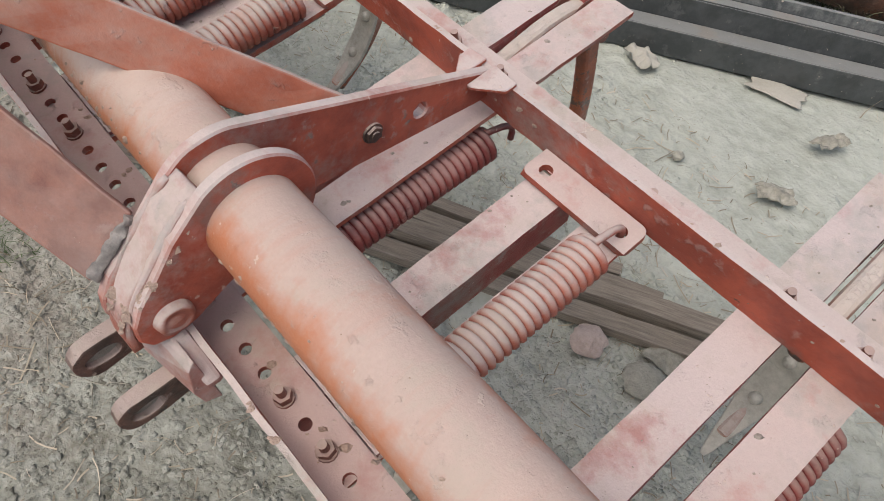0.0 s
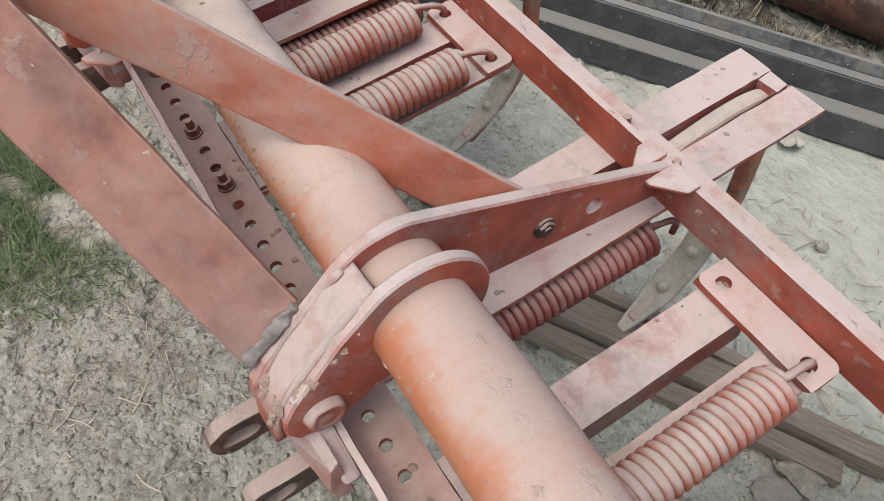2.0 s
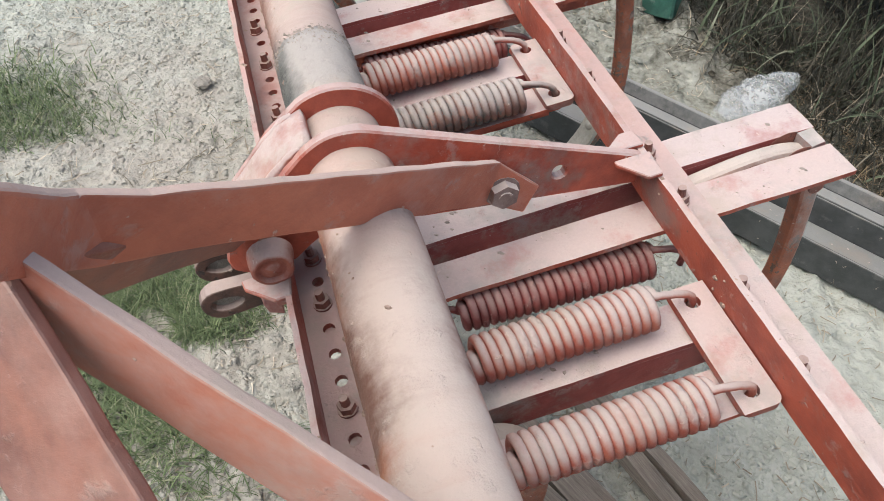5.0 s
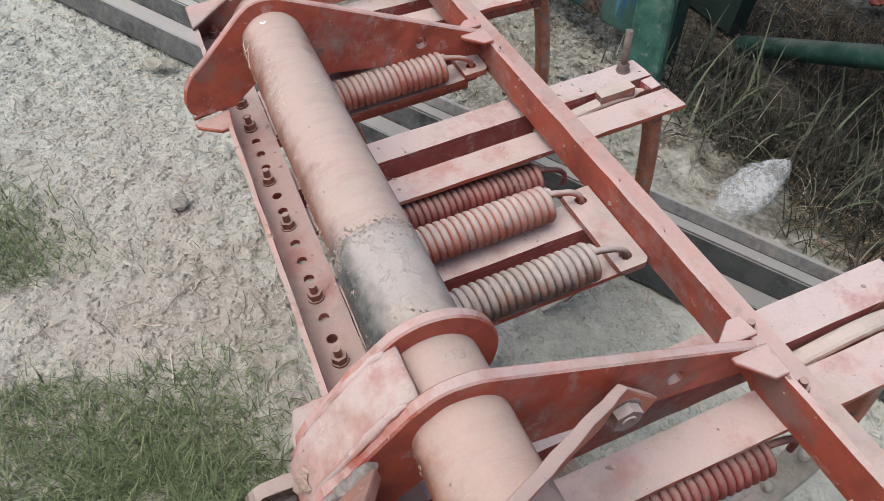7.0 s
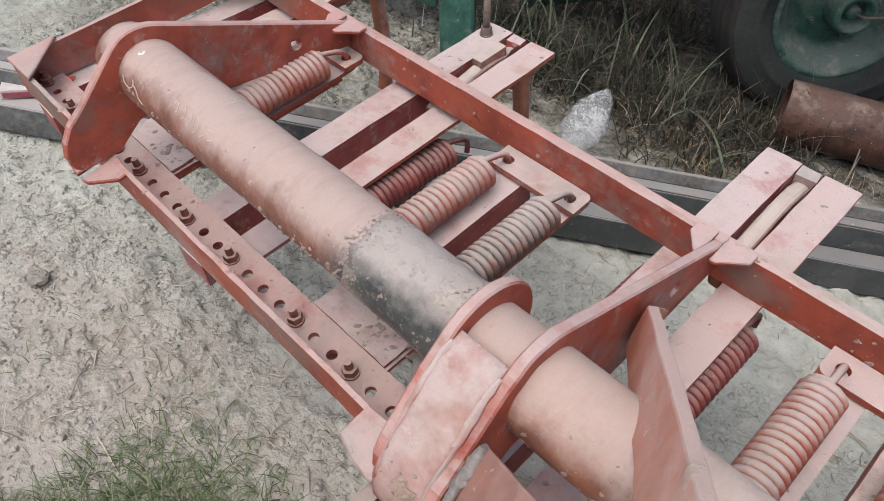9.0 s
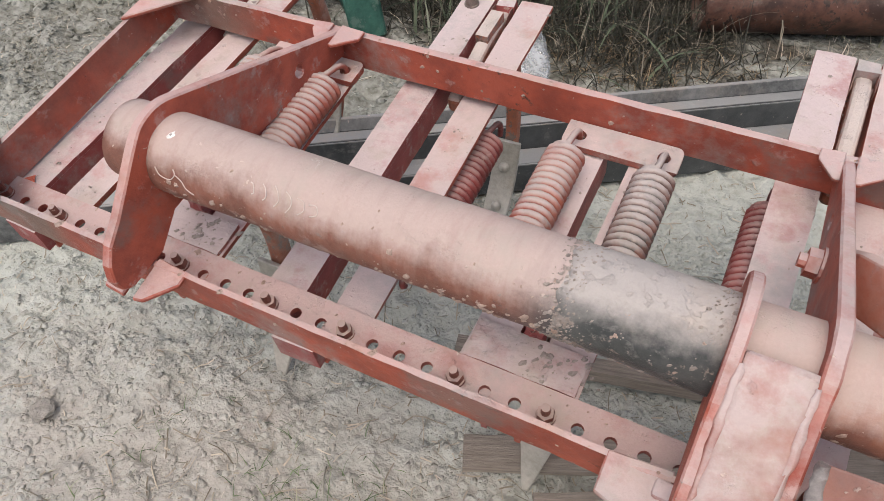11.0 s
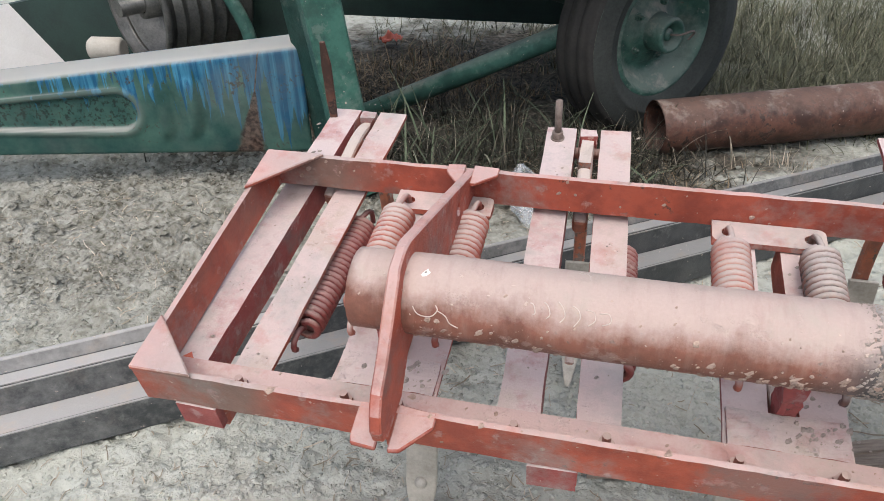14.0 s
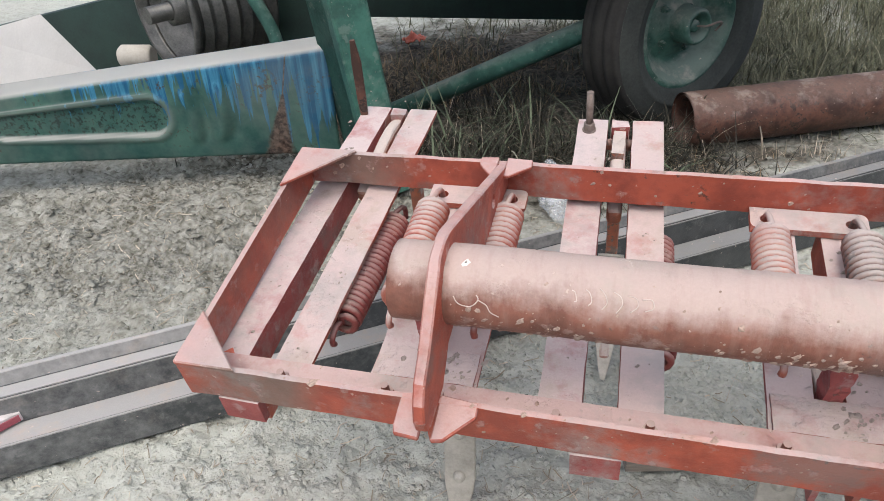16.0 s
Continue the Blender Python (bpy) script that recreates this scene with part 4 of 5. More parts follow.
def angle_bar(length, side):
    """Angle iron along y, flat on top, its upright towards the middle of the tine."""
    def build():
        w = 0.046
        bm = box(-w if side < 0 else 0, 0 if side < 0 else w, 0, length, -0.006, 0)
        bm2 = box(-0.006 if side < 0 else 0, 0 if side < 0 else 0.006, 0, length, -0.046, -0.0062, bm)
        dented(soften(bm2, 0.0015), 0.025, 0.0010, 25, side)
        return mesh_object("angle_bar", bm2, CRIMSON if side < 0 else RED)
    return build


def shank_mesh(front):
    """Square bar: along the slot, over the pivot, then down and round to the point. Front and rear tines differ in place only."""
    def build():
        if front:
            pts = [(0, 0.075, -0.085), (0, 0.12, -0.075), (0, 0.155, -0.09), (0, 0.178, -0.14), (0, 0.178, -0.22), (0, 0.155, -0.31), (0, 0.115, -0.395)]
        else:
            pts = [(0, 0.40, -0.085), (0, 0.47, -0.073), (0, 0.53, -0.067), (0, 0.575, -0.074), (0, 0.602, -0.10), (0, 0.612, -0.18), (0, 0.612, -0.29), (0, 0.592, -0.37), (0, 0.54, -0.435), (0, 0.47, -0.485)]
        bm = ribbon(smooth_path(pts, 5), 0.021, 0.028, (1, 0, 0))
        return mesh_object("tine_shank", soften(bm, 0.0095, 4), SHANK)
    return build


def shovel_mesh(front):
    def build():
        if front:
            pts = [(0, 0.172, -0.24), (0, 0.155, -0.32), (0, 0.125, -0.39), (0, 0.085, -0.46)]
        else:
            pts = [(0, 0.605, -0.33), (0, 0.578, -0.395), (0, 0.53, -0.45), (0, 0.455, -0.505)]
        path = smooth_path([(x, y - 0.02, z + 0.004) for x, y, z in pts], 4)
        k = len(path)
        wid = [0.046 if i < k * 0.6 else 0.046 * (k - 1 - i) / (k * 0.4) + 0.008 for i in range(k)]
        bm = ribbon(path, wid, 0.008, (1, 0, 0))
        for i in (0.3, 0.55):
            p = path[int(i * k)]
            bmesh.ops.create_uvsphere(bm, u_segments=10, v_segments=6, radius=0.010, matrix=Matrix.Translation(p + Vector((0, -0.004, 0.003))))
        return mesh_object("shovel", soften(bm, 0.0015), SHOVEL)
    return build


GAP = 0.015          # half the slot between the two bars


HOLES = int((X1 - X0) / 0.0305)
PITCH = (X1 - X0) / HOLES


def in_hole(x, off):
    """Offset from x that puts a bolt over the nearest hole of the front flange."""
    return X0 + (round((x + off - X0) / PITCH - 0.5) + 0.5) * PITCH - x


def caked_plate():
    """A plate under a rough crust of dust and crumbs."""
    bm = box(-0.058, 0.058, 0.0565, 0.100, BAR - 0.0002, BAR + 0.005)
    bmesh.ops.subdivide_edges(bm, edges=bm.edges, cuts=11, use_grid_fill=True)
    for v in bm.verts:
        if v.co.z > BAR + 0.004:
            v.co.z += 0.0018 * noise.noise(v.co * 45) + 0.0012 * noise.noise(v.co * 120)
    return worn(bm, 0.0012, 60)


def rear_tine(x, left=True, right=True, end=0.605, gap=GAP, yaw=0.0, pitch=0.0):
    shank = shared("shank_rear", shank_mesh(False), "tine_shank", SHANK, machine, pose(x, 0, 0, pitch, 0, yaw), "curved rear tine shank with worn paint")
    for s in (-1, 1):
        shared(("bar", "rear", s), angle_bar(end - 0.012, s), "angle_bar", RED, shank, pose(s * gap, 0.012, BAR - 0.0005), "dusty pink-red angle-iron bar")
        if (s < 0 and left) or (s > 0 and right):
            shared("spring_rear", lambda: mesh_object("spring", spring_mesh(0.215, turns=23), SPRINGRED), "spring", SPRINGRED, shank, pose(s * (gap + 0.041), 0.160, BAR - 0.036, -3), "dark red coil spring under the bars")
        for y in (YR + 0.03,):
            shared("bolt", lambda: mesh_object("bolt", worn(bolt_mesh(0.0088, 0.008, 0.015, 0.0048, 0.0098), 0.0005, 90), BOLT), "bolt", BOLT, shank, pose(s * (gap + 0.022), y, -RAIL + 0.0072, 0, 0, 20 * s))
            shared("bolt", None, "bolt", BOLT, shank, pose(in_hole(x, s * (gap + 0.018)), 0.028, -RAIL + 0.0072, 0, 0, 33 * s))
    shared("pivot", lambda: mesh_object("pivot_bolt", tube([(-0.0135, 0.572, -0.074), (-0.013, 0.572, -0.074)], 0.024, 16, tube([(0.013, 0.572, -0.074), (0.0135, 0.572, -0.074)], 0.024, 16, tube([(-0.05, 0.572, -0.078), (0.05, 0.572, -0.078)], 0.009, 10))), BOLT), "pivot_bolt", BOLT, shank, pose(0, 0, 0))
    shared("pivot_lug", lambda: mesh_object("pivot_lug", worn(soften(box(-0.0125, 0.0125, 0.583, 0.603, BAR - 0.03, BAR + 0.002), 0.004, 2), 0.006, 45), CRIMSON), "pivot_lug", CRIMSON, shank, pose(0, 0, 0), "rough red lug at the slot end")
    shared("shovel_rear", shovel_mesh(False), "shovel", SHOVEL, shank, pose(0, 0, 0), "worn bright steel shovel point")
    shared("end_plate", lambda: mesh_object("end_plate", soften(box(-0.026, 0.024, 0.0005, 0.0115, -0.092, -0.056)), CRIMSON), "end_plate", CRIMSON, shank, pose(0, 0, 0))
    return shank


def front_tine(x, left=True, right=True, dark_right=False):
    shank = shared("shank_front", shank_mesh(True), "tine_shank", SHANK, machine, pose(x, 0, 0), "curved front tine shank with worn paint")
    for s in (-1, 1):
        shared(("bar", "front", s), angle_bar(0.352, s), "angle_bar", RED, shank, pose(s * GAP, 0.012, BAR - 0.0005), "dusty pink-red angle-iron bar")
        if (s < 0 and left) or (s > 0 and right):
            if s > 0 and dark_right:
                shared("spring_worn", lambda: mesh_object("spring", spring_mesh(0.174), SPRINGDARK), "spring", SPRINGDARK, shank, pose(s * 0.05, 0.145, -0.026, -1), "coil spring with paint worn to grey")
            else:
                shared("spring_front", lambda: mesh_object("spring", spring_mesh(0.174), SPRING), "spring", SPRING, shank, pose(s * 0.05, 0.145, -0.026, -1), "dusty pink-red coil spring")
        shared("bolt", None, "bolt", BOLT, shank, pose(in_hole(x, s * 0.042), 0.028, -RAIL + 0.0072, 0, 0, 12 * s))
        shared("bolt", None, "bolt", BOLT, shank, pose(s * 0.046, YR + 0.024, -RAIL + 0.0072, 0, 0, 27 * s))
    # bridge with two holes
    def bridge():
        bm = box(-0.030, 0.030, 0.343, 0.3805, -0.052, -0.043)
        for c in (-0.049, 0.049):
            holed_strip(c - 0.019, c + 0.019, 0.038, 0.343, 0.3805, -0.052, -0.043, 0.360, 0.0075, bm=bm)
        for sx in (-1, 1):
            q = [bm.verts.new(p) for p in ((sx * 0.068, 0.343, -0.052), (sx * 0.068, 0.3805, -0.052), (sx * 0.068, 0.3805, -0.043), (sx * 0.068, 0.343, -0.043))]
            bm.faces.new(q if sx > 0 else q[::-1])
            box(sx * 0.054 - 0.008, sx * 0.054 + 0.008, 0.366, 0.379, BAR, -0.0522, bm)
        bmesh.ops.remove_doubles(bm, verts=bm.verts, dist=0.00002)
        rim = [e for e in bm.edges if all(abs(v.co.x) > 0.0679 for v in e.verts) and abs(e.verts[0].co.z - e.verts[1].co.z) > 0.005]
        bmesh.ops.bevel(bm, geom=rim, offset=0.009, segments=4, affect="EDGES", profile=0.5)
        return mesh_object("bridge_plate", bm, RED)
    shared("bridge", bridge, "bridge_plate", RED, shank, pose(0, 0, 0), "dusty spring bridge plate with two holes")
    shared("cover", lambda: mesh_object("cover_plate", caked_plate(), COVER), "cover_plate", COVER, shank, pose(0, 0, 0), "plate caked with dust and crumbs")
    shared("stub", lambda: mesh_object("shank_bracket", worn(dented(soften(box(-0.011, 0.011, 0.100, 0.132, BAR - 0.04, BAR + 0.055), 0.004, 2), 0.008, 0.004, 60), 0.004, 45), CRIMSON), "shank_bracket", RED, shank, pose(0, 0, 0))
    shared("shovel_front", shovel_mesh(True), "shovel", SHOVEL, shank, pose(0, 0, 0), "worn bright steel shovel point")
    return shank


# two tines hang a little below the rear rail
rear_tine(-1.053, gap=0.0175, yaw=-1.4, pitch=-1.7)
rear_tine(-0.656, left=False, gap=0.019, yaw=1.8, pitch=-2.0)
rear_tine(-0.204)
rear_tine(0.262)
rear_tine(0.702, left=False)
rear_tine(1.12)
front_tine(-0.852)
front_tine(-0.432, dark_right=True)
front_tine(0.002)
front_tine(0.470, left=False)
front_tine(0.93)
# upright threaded rod on one bar, a bent rusty strip on another
bm = tube([(-0.721, 0.571, BAR - 0.022), (-0.721, 0.575, BAR + 0.046)], 0.0055, 10)
rod = part("threaded_rod", bm, RODSTEEL, machine, "upright rusty threaded rod with nut")
nut("nut", rod, (-0.721, 0.571, BAR - 0.0205), "z", 0.009, RODSTEEL, stud=0.004)
bm = ribbon([(-1.096, 0.578, BAR - 0.018), (-1.096, 0.581, BAR + 0.012), (-1.096, 0.590, BAR + 0.075), (-1.098, 0.596, BAR + 0.112)], [0.012, 0.015, 0.016, 0.008], 0.005, (1, 0.2, 0))
part("bent_strip", soften(bm, 0.001), RUST, machine, "bent rusty strip standing on a bar end")
part("shim", soften(box(-0.682, -0.664, 0.50, 0.555, BAR - 0.030, BAR - 0.008)), SHANK, machine, "small steel block in the slot")



def flecks(name, spots, mat, parent, label):
    """Dried mud flecks and crumbs stuck on the paint: low uneven domes."""
    rng = random.Random(len(spots))
    verts, faces = [], []
    for p, nrm, r in spots:
        p, nrm = Vector(p), Vector(nrm).normalized()
        u = nrm.orthogonal().normalized()
        v = nrm.cross(u)
        a0, k = rng.uniform(0, 6.28), len(verts)
        long = rng.uniform(1.0, 1.9)
        for i in range(7):
            a = a0 + i * 2 * math.pi / 7
            q = r * rng.uniform(0.6, 1.3)
            verts.append(p + (u * math.cos(a) * long + v * math.sin(a)) * q - nrm * 0.0006)
        for i in range(7):
            a = a0 + i * 2 * math.pi / 7
            verts.append(p + (u * math.cos(a) * long + v * math.sin(a)) * r * 0.5 + nrm * r * rng.uniform(0.1, 0.4))
        verts.append(p + nrm * r * rng.uniform(0.2, 0.5))
        for i in range(7):
            j = (i + 1) % 7
            faces += [(k + i, k + j, k + 7 + j, k + 7 + i), (k + 7 + i, k + 7 + j, k + 14)]
    me = bpy.data.meshes.new(name)
    me.from_pydata(verts, [], faces)
    me.materials.append(mat)
    ob = new(name, me)
    ob.parent = parent
    return tagged(ob, label, kind="stuff")


rng = random.Random(12)
spots = []
for _ in range(2400):
    x, a = rng.uniform(-0.81, 0.94), rng.gauss(radians(215), radians(38))
    if noise.noise(Vector((x * 6, a * 2, 1))) > -0.15:
        nrm = Vector((0, math.cos(a), math.sin(a)))
        spots.append((Vector((x, PY, PZ)) + nrm * PR, nrm, rng.uniform(0.2, 1) ** 4 * 0.0036 + 0.0005))
flecks("dried_mud", spots, CAKED, beam, "pale dried mud stuck on the tube")
spots = []
for _ in range(500):
    x = rng.uniform(X0, X1)
    if noise.noise(Vector((x * 5, 3, 1))) > rng.uniform(-0.5, 0.3):
        r = rng.uniform(0.2, 1) ** 6 * 0.0040 + 0.0005
        spots.append(rng.choice((((x, 0, rng.uniform(-0.05, -0.002)), (0, -1, 0), r), ((x, rng.uniform(0.001, 0.005), 0), (0, 0, 1), r),
                                 ((x, rng.uniform(0.01, 0.05), -RAIL + 0.007), (0, 0, 1), r), ((x, 0.03 + rng.uniform(0.01, 0.024), -RAIL + 0.007), (0, 0, 1), r * 1.3))))
flecks("dried_mud", spots, CAKED, front, "pale dried mud stuck on the rail")
spots = []
for _ in range(420):
    x = rng.uniform(X0, X1)
    if noise.noise(Vector((x * 5, 9, 1))) > rng.uniform(-0.5, 0.3):
        r = rng.uniform(0.2, 1) ** 6 * 0.0040 + 0.0005
        spots.append(rng.choice((((x, YR, rng.uniform(-0.05, -0.002)), (0, -1, 0), r), ((x, YR + 0.0035, 0), (0, 0, 1), r * 0.8))))
flecks("dried_mud", spots, CAKED, rear, "pale dried mud stuck on the rail")

spots = []
for x, long in ((-1.053, 1), (-0.656, 1), (-0.204, 1), (0.262, 1), (0.702, 1), (1.12, 1), (-0.852, 0), (-0.432, 0), (0.002, 0), (0.47, 0), (0.93, 0)):
    for _ in range(95):
        y = rng.uniform(0.06, 0.33) if not long or rng.random() < 0.6 else rng.uniform(0.445, 0.6)
        if noise.noise(Vector((x * 7, y * 14, 4))) < rng.uniform(-0.5, 0.3):
            continue
        r = rng.uniform(0.2, 1) ** 6 * 0.0030 + 0.0006
        spots.append(((x + rng.choice((-1, 1)) * rng.uniform(0.02, 0.058), y, BAR - 0.0004), (0, 0, 1), r))
for x in (-0.852, -0.432, 0.002, 0.47, 0.93):
    for _ in range(70):
        spots.append(((x + rng.gauss(0.025, 0.018), rng.uniform(0.058, 0.099), BAR + 0.005), (0, 0, 1), rng.uniform(0.2, 1) ** 4 * 0.0036 + 0.0006))
flecks("dried_mud", spots, CRUST, rear, "dried mud lying on the bars")

# pale scratches on the tube
def scratch(points):
    pts = [(x, PY + (PR + 0.0004) * math.cos(radians(a)), PZ + (PR + 0.0004) * math.sin(radians(a))) for x, a in points]
    part("scratch", tube(smooth_path(pts, 4), 0.0006, 5), SCRATCH, beam, "pale scratch in the paint")


for i in range(6):
    x = -0.690 + i * 0.0125
    scratch([(x, 118 + abs(i - 2) * 3), (x + 0.003 + 0.001 * i, 126), (x + 0.005 + 0.001 * i, 136), (x + 0.003, 147 - abs(i - 3) * 3)])
scratch([(-0.800, 148), (-0.795, 158), (-0.783, 160), (-0.776, 150), (-0.778, 143)])
scratch([(-0.776, 150), (-0.768, 156), (-0.764, 166), (-0.756, 172)])

# crust of old paint and mud round the ends of the bare stretch and on it
spots = []
for _ in range(900):
    edge = rng.choice((-0.398, -0.398, -0.384, -0.272))
    x, a = rng.gauss(edge, 0.007 if edge < -0.3 else 0.012), radians(rng.uniform(-10, 260))
    nrm = Vector((0, math.cos(a), math.sin(a)))
    if -0.41 < x < -0.265:
        spots.append((Vector((x, PY, PZ)) + nrm * (PR + 0.0008), nrm, rng.uniform(0.2, 1) ** 4 * 0.0015 + 0.0005))
for _ in range(320):
    x, a = rng.uniform(-0.395, -0.268), radians(rng.gauss(205, 45))
    nrm = Vector((0, math.cos(a), math.sin(a)))
    if noise.noise(Vector((x * 22, a * 3, 2))) > 0.05:
        spots.append((Vector((x, PY, PZ)) + nrm * (PR + 0.0008), nrm, rng.uniform(0.2, 1) ** 5 * 0.0026 + 0.0005))
flecks("flaking_crust", spots, CRUST, beam, "flaking pale crust of old paint and mud")
for x, y, z, nrm, mat, r in ((-1.095, 0.055, BAR + 0.0012, (0, 0, 1), REDPLASTIC, 0.008), (-1.095, 0.055, BAR + 0.0022, (0, 0, 1), WHITE, 0.0028), (-0.792, PY - 0.0075, PZ + PR - 0.0004, (0, -0.18, 1), WHITE, 0.0034), (-0.792, PY - 0.0075, PZ + PR + 0.0006, (0, -0.18, 1), BARE, 0.0014)):
    flecks("paint_dot", [((x, y, z), nrm, r)], mat, machine, "small dab of paint")

for mid, plate in ((0.334, p3), (-0.238, p2)):
    spots = []
    for _ in range(90):
        k = rng.uniform(0.0, 0.7)
        y, z = -0.036 + 0.125 * k, 0.034 + 0.098 * k ** 0.8
        spots.append(((mid + rng.uniform(-0.022, 0.022), y - 0.004, z + 0.0035), (0, -0.7, 0.75), rng.uniform(0.2, 1) ** 3 * 0.0055 + 0.0007))
    flecks("dried_mud", spots, CAKED, plate, "lumps of dried mud on the clamp")

# ---- steel channels lying on the ground ----
C, S = math.cos(radians(35.2)), math.sin(radians(35.2))


def channel(u0, w0, w1, profile, label):
    """A long rolled section of thin plates along the direction C, S. profile: name, then the outline across (u, z) of each plate."""
    root = new("steel_channel")
    root.location = (C * w0 - S * u0, S * w0 + C * u0, 0)
    root.rotation_euler = (0, 0, radians(35.2))
    tagged(root, label, "steel channel", "steel channels on the ground")
    for name, outline in profile:
        bm = prism(outline, "x", 0, w1 - w0)
        bmesh.ops.subdivide_edges(bm, edges=[e for e in bm.edges if e.calc_length() > 1], cuts=30, use_grid_fill=True)
        part(name, worn(soften(bm, 0.0025, 2), 0.0012, 5, u0), STEEL, root)
    return root


channel(0.995, -2.6, 2.6, [("web", [(0, 0), (0.007, 0), (0.007, 0.0635), (0, 0.066)]), ("flange", [(0.0072, 0.057), (0.0565, 0.055), (0.0565, 0.062), (0.0072, 0.0637)]), ("rear_flange", [(0.045, 0), (0.052, 0), (0.052, 0.0548), (0.045, 0.0548)])], "long grey dusty steel channel lying on the earth")
channel(1.053, -2.4, 3.0, [("web", [(0, 0), (0.008, 0), (0.008, 0.112), (0, 0.116)]), ("flange", [(0.0082, 0.108), (0.037, 0.108), (0.037, 0.115), (0.0082, 0.1155)]), ("rear_flange", [(0.0372, 0), (0.047, 0), (0.052, 0.140), (0.044, 0.140), (0.0372, 0.116)])], "long dark grey steel channel with an upturned rear lip")

# ---- rusted pipe ----
d = Vector((0.92, 0.39, 0)).normalized()
a = Vector((-0.53, 1.555, 0.078))
bm = tube([a + d * (2.6 * i / 30) for i in range(31)], 0.078, 28, cap=False)
tube([a + d * (0.001 + 2.6 * i / 30) for i in range(31)], 0.071, 28, bm, cap=False)
tagged(mesh_object("rusty_pipe", bm, RUST), "large rusted brown steel pipe lying on the earth", "steel pipe")

# ---- wheel ----
wheel = new("trailer_wheel")
wheel.matrix_world = Matrix.Translation((-0.575, 1.795, 0.292)) @ pose(0, 0, 0, 90, 0, 46) @ Matrix.Scale(1.1, 4)
tagged(wheel, "worn rubber-tyred wheel with green steel rim", "wheel")


tyre = part("tyre", lathe([(0.262, 0.069), (0.268, 0.066), (0.276, 0.062), (0.272, 0.052), (0.284, 0.046), (0.284, 0.03), (0.277, 0.026), (0.277, 0.02), (0.285, 0.015), (0.285, -0.015), (0.278, -0.02), (0.278, -0.026), (0.284, -0.03), (0.284, -0.05), (0.268, -0.066), (0.235, -0.08), (0.19, -0.072), (0.165, -0.05)]), TYRE, wheel, "worn black tyre tread")
part("sidewall", lathe([(0.168, 0.05), (0.178, 0.066), (0.19, 0.073), (0.205, 0.077), (0.208, 0.081), (0.216, 0.081), (0.219, 0.078), (0.24, 0.079), (0.262, 0.0695)]), SIDEWALL, tyre, "dusty grey tyre sidewall")
rim = part("rim", lathe([(0.172, 0.055), (0.16, 0.06), (0.15, 0.04), (0.135, 0.03), (0.12, 0.0), (0.10, -0.005), (0.085, 0.012), (0.06, 0.02), (0.052, 0.03)]), RIMGREEN, wheel, "dusty green steel rim")
hub = part("hub", lathe([(0.056, 0.01), (0.050, 0.03), (0.048, 0.080), (0.044, 0.086), (0.034, 0.086), (0.031, 0.05), (0.017, 0.05), (0.016, 0.072), (0.008, 0.075), (0.0005, 0.075)]), RIMGREEN, rim, "dusty green hub with an open bore")
part("wire", tube(smooth_path([(0.004, 0, 0.07), (0.012, 0.004, 0.10), (0.04, 0.012, 0.112), (0.066, 0.0, 0.10), (0.06, -0.02, 0.088)], 5), 0.003, 8), RODSTEEL, hub, "bent wire through the axle end")
for i in range(5):
    a = 2 * math.pi * i / 5
    bm = bolt_mesh(0.009, 0.009, 0.012)
    bmesh.ops.translate(bm, vec=(0.076 * math.cos(a), 0.076 * math.sin(a), 0.014), verts=bm.verts)
    part("wheel_nut", bm, RIMGREEN, rim)

# ---- green implement behind ----
implement = new("green_implement")
implement.location = (-1.5, 1.2, 0)
tagged(implement, "old green farm implement with blue paint runs on its side panel", "farm implement")
inv = Matrix.Translation((1.5, -1.2, 0))


def ipart(name, bm, mat, label="", parent=None):
    bmesh.ops.transform(bm, matrix=inv, verts=bm.verts)
    return part(name, bm, mat, parent or implement, label)


bm = bmesh.new()
cols, rows_n = 170, 34
grid_v = []
for i in range(cols + 1):
    f = i / cols
    x, y = -2.75 + f * 1.31, 0.862 + f * 0.345
    z0, z1 = 0.103 - 0.02 * f, 0.366 + 0.096 * (x + 1.449)
    col = []
    for k in range(rows_n + 1):
        g = k / rows_n
        z = z0 + (z1 - z0) * g
        out = -0.004 * math.sin(math.pi * g)
        # pressed long oval with a raised rim, then two curved upright dents
        run = max(0.0, min(1.0, (x + 2.33) / 0.40))
        d = math.hypot(x + 2.33 - 0.40 * run, z - 0.203 - 0.009 * run) / (0.042 + 0.023 * run)
        out += 0.011 * max(0.0, min(1.0, (0.80 - d) * 7)) - 0.007 * max(0.0, 1 - abs(d - 0.95) * 5)
        for rx, lean in ((-1.815, -0.02), (-1.735, 0.02)):
            bow = rx + lean * (g - 0.5) + 0.03 * (1 - 4 * (g - 0.5) ** 2)
            out += (0.012 * math.exp(-((x - bow) / 0.010) ** 2) - 0.013 * math.exp(-((x - bow + 0.025) / 0.014) ** 2)) * max(0.0, min(1.0, min(g - 0.15, 0.86 - g) * 9))
        col.append(bm.verts.new((x, y + out, z)))
    col.append(bm.verts.new((x - 0.004, y + 0.012, z1 + 0.010)))
    col.append(bm.verts.new((x - 0.006, y + 0.020, z1 + 0.0125)))
    col.append(bm.verts.new((x - 0.012, y + 0.084, z1 + 0.018)))
    col.append(bm.verts.new((x - 0.012, y + 0.088, z1 + 0.018)))
    grid_v.append(col)
for p, q in zip(grid_v, grid_v[1:]):
    for k in range(len(p) - 1):
        f = bm.faces.new((p[k], q[k], q[k + 1], p[k + 1]))
        f.smooth = True
bmesh.ops.solidify(bm, geom=bm.faces[:], thickness=0.004)
